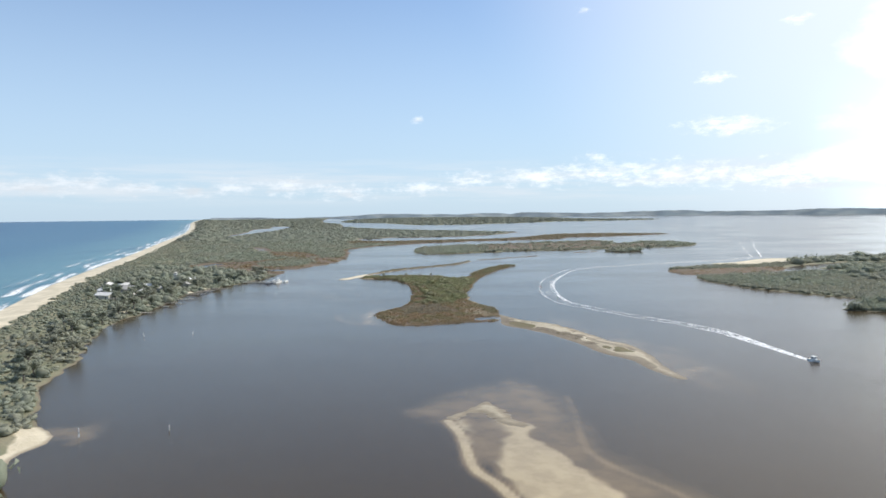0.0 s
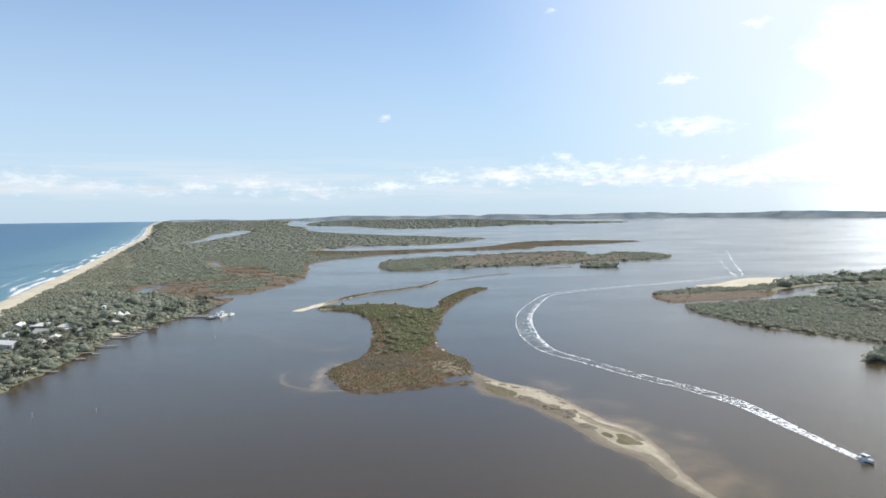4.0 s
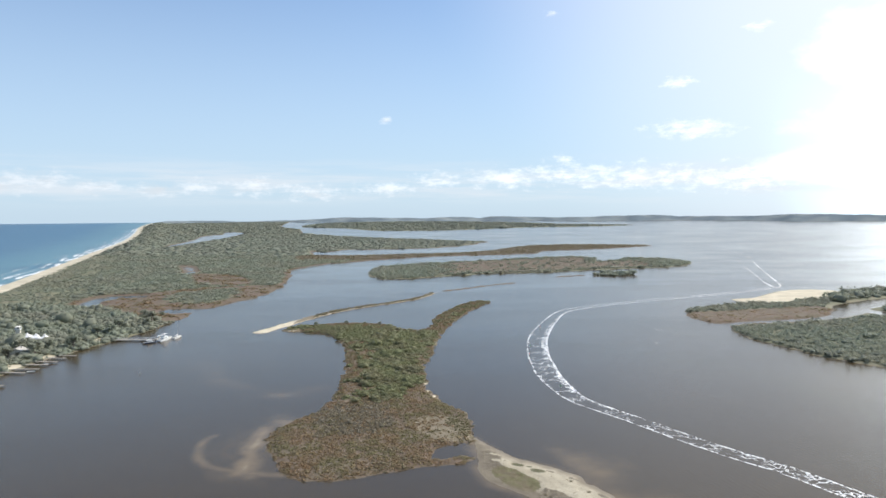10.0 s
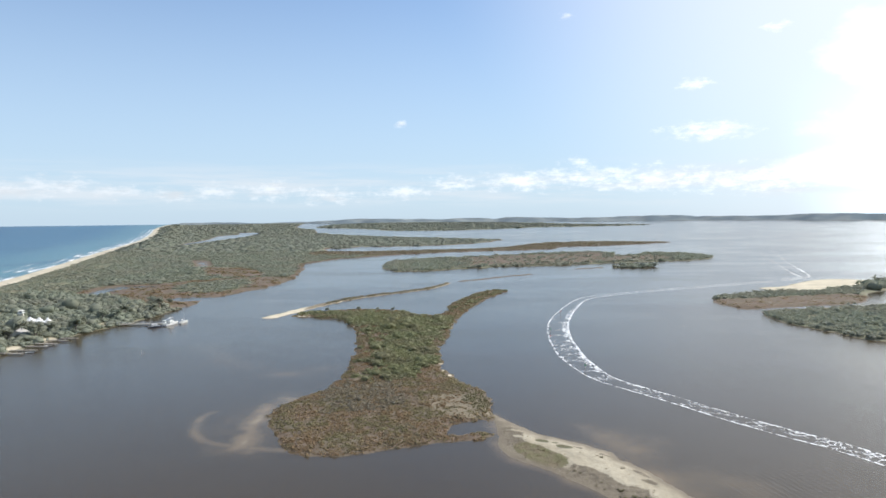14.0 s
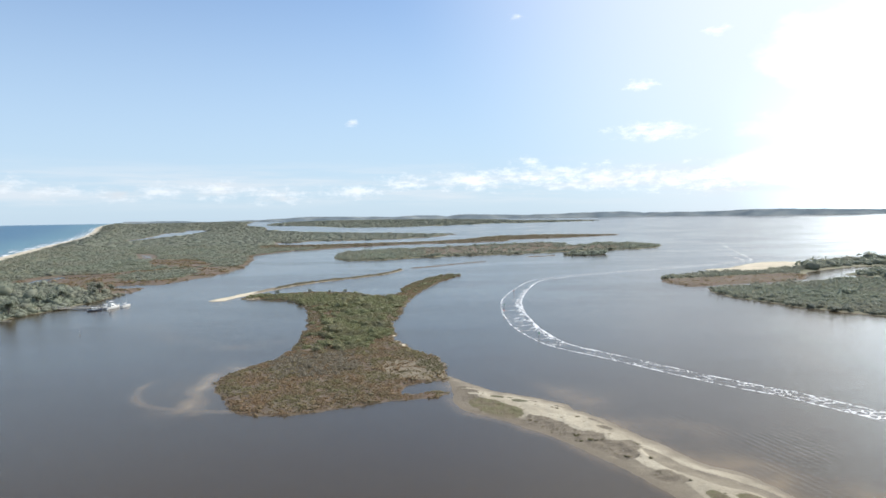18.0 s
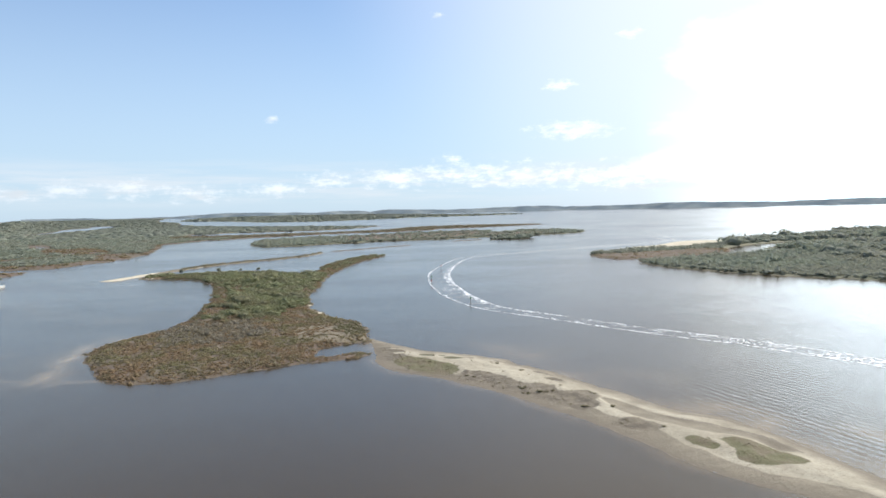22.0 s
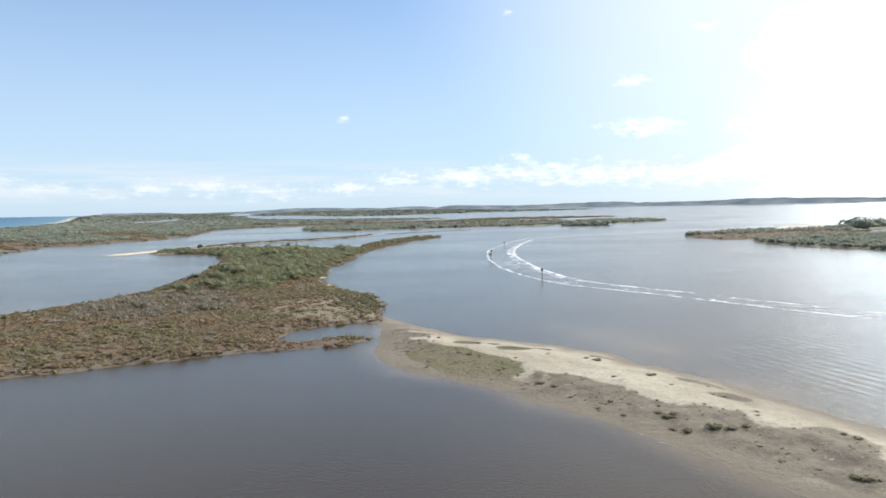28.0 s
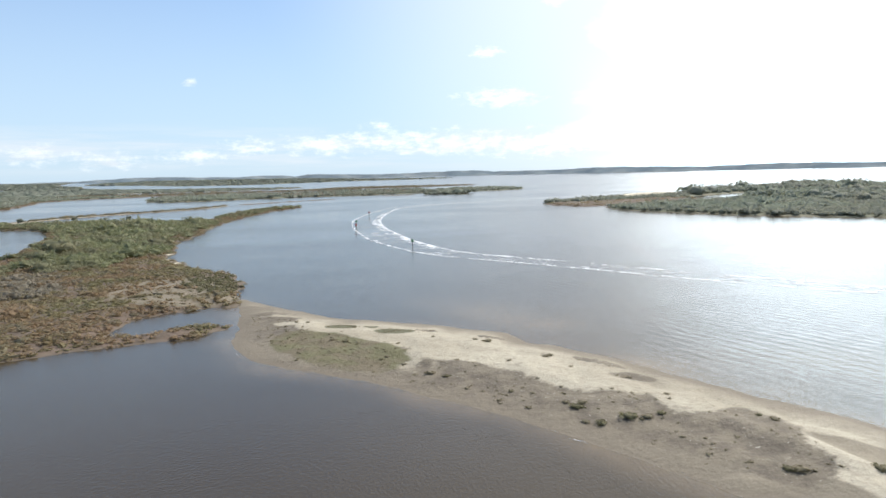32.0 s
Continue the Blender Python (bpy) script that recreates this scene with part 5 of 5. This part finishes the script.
JETTIES = [(-238, 268, -222, 268), (-241, 298, -225, 300), (-243, 313, -229, 317), (-241, 334, -226, 339), (-248, 366, -233, 365), (-246, 373, -231, 374), (-247, 384, -232, 384),
           (-246, 392, -231, 391), (-245, 402, -232, 401), (-241, 408, -230, 408)]
for row in JETTIES:
    jetty(*row, 1.6, "short weathered timber jetty on round piles by the village shore")
jetty(-243, 457, -205, 459, 3.0, "long public timber jetty with white handrails and moored boats", True)


def hull_mesh(length, beam, free, draft):
    """A lofted hull: sharp stem forward (+x), flat transom aft, closed by a sunken deck."""
    bm = bmesh.new()
    rings = []
    for k in range(13):
        t = k / 12
        x = length * (t - 0.5)
        half = beam / 2 * (1 - max(0, (t - 0.45) / 0.55) ** 2.2) * (0.86 + 0.14 * min(1, t / 0.3)) + 0.02
        sheer = free * (1 + 0.38 * t * t)
        chine = 0.12 + 0.5 * max(0, t - 0.6)
        rake = length * 0.05 * t * t
        ring = [(x + rake, -half, sheer), (x + rake * 0.5, -half * 0.9, chine), (x, -0.02, -draft * (1 - max(0, t - 0.7) * 2.6)), (x, 0.02, -draft * (1 - max(0, t - 0.7) * 2.6)),
                (x + rake * 0.5, half * 0.9, chine), (x + rake, half, sheer)]
        rings.append([bm.verts.new(p_) for p_ in ring])
    for a, b in zip(rings[:-1], rings[1:]):
        for i in range(5):
            bm.faces.new((a[i], a[i + 1], b[i + 1], b[i]))
    bm.faces.new(rings[0][::-1])
    bmesh.ops.recalc_face_normals(bm, faces=bm.faces)
    return bm


def deck_mesh(length, beam, free):
    bm = bmesh.new()
    left, right = [], []
    for k in range(13):
        t = k / 12
        half = (beam / 2 * (1 - max(0, (t - 0.45) / 0.55) ** 2.2) * (0.86 + 0.14 * min(1, t / 0.3)) + 0.02) * 0.97
        x, z = length * (t - 0.5) + length * 0.05 * t * t, free * (1 + 0.38 * t * t) - 0.06
        left.append(bm.verts.new((x, -half, z)))
        right.append(bm.verts.new((x, half, z)))
    for k in range(12):
        bm.faces.new((left[k], left[k + 1], right[k + 1], right[k]))
    return bm


def cruiser(name, m, length, beam, free, hull_mat, label, group="", storeys=1, mast=0.0):
    ob = empty(name, m, label, "boat", group)
    part("hull", hull_mesh(length, beam, free, 0.5), hull_mat, ob)
    part("deck", deck_mesh(length, beam, free), deck_mat, ob)
    cl, cw = length * 0.38, beam * 0.72
    bm = bmesh.new()
    z0, hgt = free * 0.95, 1.25
    lo = [bm.verts.new(q) for q in ((-cl * 0.5, -cw / 2, z0), (cl * 0.62, -cw * 0.42, z0), (cl * 0.62, cw * 0.42, z0), (-cl * 0.5, cw / 2, z0))]
    hi = [bm.verts.new(q) for q in ((-cl * 0.5, -cw * 0.45, z0 + hgt), (cl * 0.30, -cw * 0.38, z0 + hgt), (cl * 0.30, cw * 0.38, z0 + hgt), (-cl * 0.5, cw * 0.45, z0 + hgt))]
    bm.faces.new(hi)
    for i in range(4):
        bm.faces.new((lo[i], lo[(i + 1) % 4], hi[(i + 1) % 4], hi[i]))
    cab = part("cabin", bm, white_paint, ob)
    part("windscreen", box(bmesh.new(), (0.05, cw * 0.7, 0.55), (cl * 0.43, 0, z0 + 0.55)), glass_mat, cab)
    for side in (-1, 1):
        for k in (-0.3, 0.02):
            part("window", box(bmesh.new(), (cl * 0.26, 0.05, 0.45), (cl * k, side * cw * 0.475, z0 + 0.58)), glass_mat, cab)
    part("hardtop", box(bmesh.new(), (cl * 1.15, cw * 1.02, 0.09), (-cl * 0.12, 0, z0 + hgt), 0, 0.03), white_paint, ob)
    if storeys > 1:
        part("flybridge", box(bmesh.new(), (cl * 0.6, cw * 0.8, 0.75), (-cl * 0.1, 0, z0 + hgt + 0.09), 0, 0.08), white_paint, ob)
        part("awning", box(bmesh.new(), (cl * 0.7, cw * 0.85, 0.06), (-cl * 0.1, 0, z0 + hgt + 2.1)), canvas_mat, ob)
        for sx in (-0.35, 0.25):
            for sy in (-0.35, 0.35):
                part("awning_post", pole(bmesh.new(), (cl * sx, cw * sy, z0 + hgt), (cl * sx, cw * sy, z0 + hgt + 2.1), 0.03), steel_mat, ob)
    for side in (-1, 1):
        part("bow_rail", pole(bmesh.new(), (cl * 0.6, side * beam * 0.42, free * 1.75), (length * 0.5, side * 0.1, free * 1.95), 0.025), steel_mat, ob)
        part("rail_post", pole(bmesh.new(), (cl * 0.62, side * beam * 0.42, free * 1.1), (cl * 0.62, side * beam * 0.42, free * 1.75), 0.02), steel_mat, ob)
    part("swim_platform", box(bmesh.new(), (0.6, beam * 0.7, 0.08), (-length / 2 - 0.28, 0, 0.22)), deck_mat, ob)
    part("outboard", box(bmesh.new(), (0.4, 0.36, 0.8), (-length / 2 - 0.35, 0, 0.3), 0, 0.06), trim_mat, ob)
    part("aerial", pole(bmesh.new(), (-cl * 0.3, cw * 0.3, z0 + hgt), (-cl * 0.45, cw * 0.3, z0 + hgt + 1.6 + mast), 0.02, 0.01), white_paint, ob)
    return ob


cruiser("motor_boat", pose(138.5, 137, 0, 0, -3, -78), 6.4, 2.35, 0.8, white_paint, "white cabin motor boat throwing a long wake")
cruiser("motor_boat", pose(-199, 460, 0, 0, 0, 75), 12.5, 3.9, 1.25, white_paint, "large white flybridge cruiser moored at the public jetty", "moored boats", 2)
cruiser("motor_boat", pose(-205, 450, 0, 0, 0, 40), 8.0, 2.8, 0.9, dark_hull, "dark-hulled launch moored at the public jetty", "moored boats")
cruiser("motor_boat", pose(-205, 466, 0, 0, 0, 60), 8.5, 2.9, 0.9, white_paint, "white cabin boat moored behind the public jetty", "moored boats")


def yacht(m):
    ob = empty("yacht", m, "white sailing yacht with a bare mast at the public jetty", "boat", "moored boats")
    part("hull", hull_mesh(9.0, 2.8, 0.95, 0.7), white_paint, ob)
    part("deck", deck_mesh(9.0, 2.8, 0.95), deck_mat, ob)
    part("cabin", box(bmesh.new(), (3.2, 1.7, 0.5), (0.2, 0, 1.0), 0, 0.12), white_paint, ob)
    part("mast", pole(bmesh.new(), (0.8, 0, 1.0), (0.8, 0, 12.0), 0.08, 0.05), steel_mat, ob)
    part("boom", pole(bmesh.new(), (0.8, 0, 2.3), (-3.2, 0, 2.2), 0.06, 0.05), steel_mat, ob)
    part("furled_sail", pole(bmesh.new(), (0.6, 0, 2.45), (-3.0, 0, 2.35), 0.15, 0.1), canvas_mat, ob)
    for end in (-4.3, 4.6):
        part("stay", pole(bmesh.new(), (end, 0, 1.2), (0.8, 0, 11.8), 0.015, 0.015, 5), steel_mat, ob)
    return ob


yacht(pose(-194, 468, 0, 0, 0, 80))


def dinghy(m, mat, label):
    ob = empty("dinghy", m, label, "boat", "small boats at the jetties")
    part("hull", hull_mesh(4.4, 1.7, 0.5, 0.15), mat, ob)
    part("floor", deck_mesh(4.2, 1.6, 0.32), deck_mat, ob)
    for xx in (-1.1, 0.3):
        part("thwart", box(bmesh.new(), (0.28, 1.45, 0.05), (xx, 0, 0.42)), deck_mat, ob)
    part("outboard", box(bmesh.new(), (0.3, 0.26, 0.7), (-2.3, 0, 0.2), 0, 0.05), trim_mat, ob)
    return ob


for x, y, turn, mat, words in ((-227, 315, 20, white_paint, "small white dinghy tied beside a village jetty"), (-229, 299, 5, white_paint, "white aluminium dinghy tied at a jetty"),
                               (-235, 388, 10, steel_mat, "bare metal dinghy between two jetties"), (-233, 370, 0, white_paint, "white runabout tied between jetties")):
    dinghy(pose(x, y, 0, 0, 0, turn), mat, words)


def marker(x, y, paint, label, top=2.6, board=True):
    ob = empty("channel_marker", pose(x, y, 0), label, "marker", "channel markers")
    part("pile", pole(bmesh.new(), (0, 0, -2), (0, 0, top), 0.13, 0.12), timber_mat if board else white_paint, ob)
    if board:
        part("collar", pole(bmesh.new(), (0, 0, top - 0.5), (0, 0, top - 0.25), 0.2, 0.2), white_paint, ob)
        part("topmark", box(bmesh.new(), (0.6, 0.6, 0.7), (0, 0, top + 0.02), 0.4, 0.06), paint, ob)
        part("lantern", pole(bmesh.new(), (0, 0, top + 0.72), (0, 0, top + 0.98), 0.1, 0.08), glass_mat, ob)
    else:
        part("band", pole(bmesh.new(), (0, 0, top * 0.45), (0, 0, top * 0.6), 0.19, 0.19), trim_mat, ob)
        part("cap", pole(bmesh.new(), (0, 0, top), (0, 0, top + 0.12), 0.18, 0.02), white_paint, ob)
    return ob


for x, y, paint in ((50.5, 333, green_paint), (46.5, 429, green_paint), (43.5, 406, red_paint), (62, 500, red_paint)):
    marker(x, y, paint, "timber channel pile with a painted topmark and lantern", 1.7)
for x, y, h in ((-121, 32, 2.6), (-185, 188, 2.2), (-97, 39, 1.5), (-162, 197, 1.2), (-171, 366, 1.6)):
    marker(x, y, white_paint, "slender white mooring post standing in the lagoon", h, False)


# ---- single trees and bushes ----
def tree_parts(seed, height, spread):
    """A tapered, forked trunk and a crown of loose leaf clumps with gaps."""
    r = np.random.RandomState(seed)
    ob = empty("tree", Matrix(), "", "tree", "shore trees")
    bm = bmesh.new()
    pole(bm, (0, 0, -0.3), (0.1 * spread, 0.05, height * 0.5), 0.05 * height, 0.028 * height, 7)
    part("trunk", bm, bark_mat, ob)
    vs, fs, base = [], [], 0
    for k in range(5):
        a = 2 * math.pi * k / 5 + r.uniform(-0.4, 0.4)
        tip = (math.cos(a) * spread * 0.55, math.sin(a) * spread * 0.55, height * r.uniform(0.6, 0.85))
        part("limb", pole(bmesh.new(), (0.05 * spread, 0.02, height * 0.38), tip, 0.022 * height, 0.008 * height, 5), bark_mat, ob)
    for k in range(16):
        a, q = r.uniform(0, 6.28), math.sqrt(r.uniform(0, 1)) * spread * 0.72
        tv, tf = LEAFY_CROWNS[k % 8]
        c = np.array((math.cos(a) * q, math.sin(a) * q, height * r.uniform(0.5, 0.92) - q * 0.18))
        vs.append(tv * spread * r.uniform(0.26, 0.42) + c)
        fs.append(tf + base)
        base += len(tv)
    mesh_object("crown", np.concatenate(vs), np.concatenate(fs), forest_leaf, ob)
    return ob


TREES = [tree_parts(1, 8.5, 4.2), tree_parts(2, 7.0, 3.6), tree_parts(3, 10.0, 5.0)]
TREE_WORDS = ["spreading grey-green coastal tree on the village foreshore", "rounded tea-tree beside the lagoon shore", "tall dark banksia standing above the scrub"]
tr = np.random.RandomState(5)
shore = spline(COAST[9:24], False, 9)
spots_t = [(sx - tr.uniform(5, 26), sy + tr.uniform(-4, 4)) for sx, sy in shore]
spots_t += [(hx + tr.uniform(7, 13) * math.cos(k * 2.1), hy + tr.uniform(9, 14) * math.sin(k * 2.1)) for hx, hy, *_ in HOUSES for k in range(3)]
spots_t += [(-106, 511), (-84, 518), (-70, 519), (-58, 514)]
used = set()
for k, (x, y) in enumerate(spots_t):
    kind = k % 3
    g = 0.5 if x > -125 else float(main_ground(np.array([x]), np.array([y]))[0])
    size = tr.uniform(0.75, 1.1) * (0.38 if x > -125 else 1)
    m = Matrix.Translation((x, y, g)) @ Matrix.Rotation(tr.uniform(0, 6.28), 4, "Z") @ Matrix.Scale(size, 4)
    if kind not in used:
        used.add(kind)
        ob = TREES[kind]
        ob.matrix_world = m
    else:
        ob = copy_thing(TREES[kind], m)
        ob.matrix_basis = m
    tagged(ob, TREE_WORDS[kind] if x < -125 else "small dark tree among low scrub on the island end")


def bush(x, y, size, mat, label, seed):
    tv, tf = LEAFY_CROWNS[seed % 8]
    ob = mesh_object("bush", tv * (size * 1.25, size, size * 0.55) + (0, 0, size * 0.2), tf, mat)
    g = float(spit_profile(np.array([x]), np.array([y]), spit_field(np.array([x]), np.array([y])))[0])
    ob.matrix_world = pose(x, y, max(g, 0.05), 0, 0, seed * 40)
    return tagged(ob, label, "bush", "bushes on the sand spit")


BUSHES = [(18.8, 228.3, 0.32), (20.3, 227.7, 0.5), (23.9, 219.8, 0.4), (23.2, 219.2, 0.3), (27.0, 212.9, 0.6), (28.3, 211.5, 0.45), (40.0, 214.6, 0.6), (40.8, 215.2, 0.4), (35.1, 224.0, 0.4), (36.3, 223.0, 0.6),
          (35.6, 213.8, 0.35), (32.8, 205.6, 0.35), (32.8, 201.5, 0.35), (36.4, 199.8, 0.7), (37.2, 200.4, 0.5), (36.8, 196.3, 0.6), (35.8, 197.0, 0.4), (39.2, 196.2, 0.75), (40.4, 195.6, 0.55), (41.9, 196.0, 0.5),
          (49.3, 192.3, 0.5), (44.3, 185.3, 0.5), (44.9, 184.8, 0.65), (49.1, 193.7, 0.35), (40.9, 210.3, 0.3), (49.4, 183.1, 0.6), (36.0, 201.1, 0.4), (53.2, 170.2, 0.4), (26.0, 224.6, 0.3), (30.6, 226.4, 0.3), (15.2, 240.6, 0.35), (16.6, 239.8, 0.3)]
for k, (x, y, size) in enumerate(BUSHES):
    bush(x, y, size * 0.75, grass_leaf if k % 2 else salt_leaf, "low grey-green saltbush clump on pale sand", k)

# beach grass on the patches
s = spots((-2, 140, 80, 250), 0.5, lambda x, y: (0.3 * on_turf(x, y) + 0.6 * on_tuft(x, y)) * (spit_field(x, y) > 1))
scatter("beach_grass", s, lambda x, y: spit_profile(x, y, spit_field(x, y)), 0.15, salt_leaf, TUFTS, "low tufts of beach grass on the sand spit", "grass", 31, (0.2, 0.45), 0.1)
s = spots((-2, 140, 80, 250), 0.9, lambda x, y: on_damp(x, y) * np.clip(0.3 + 0.6 * wave(x, y, 7, 9), 0, 0.7) * (spit_field(x, y) > 2))
scatter("beach_litter", s, lambda x, y: spit_profile(x, y, spit_field(x, y)), 0.17, salt_leaf, TUFTS, "dry weed and litter strewn over damp sand", "weed", 33, (0.3, 0.6), 0.1)
# reeds on the thin bar
s = spots((-155, 480, -10, 730), 1.4, lambda x, y: (bar_field(x, y) > 1.3) * 0.8 * (x > -118))
scatter("reeds", s, low_ground, 0.8, salt_leaf, TUFTS, "dry brown reeds along the thin bar", "reeds", 35, (0.5, 0.9), 0.1)
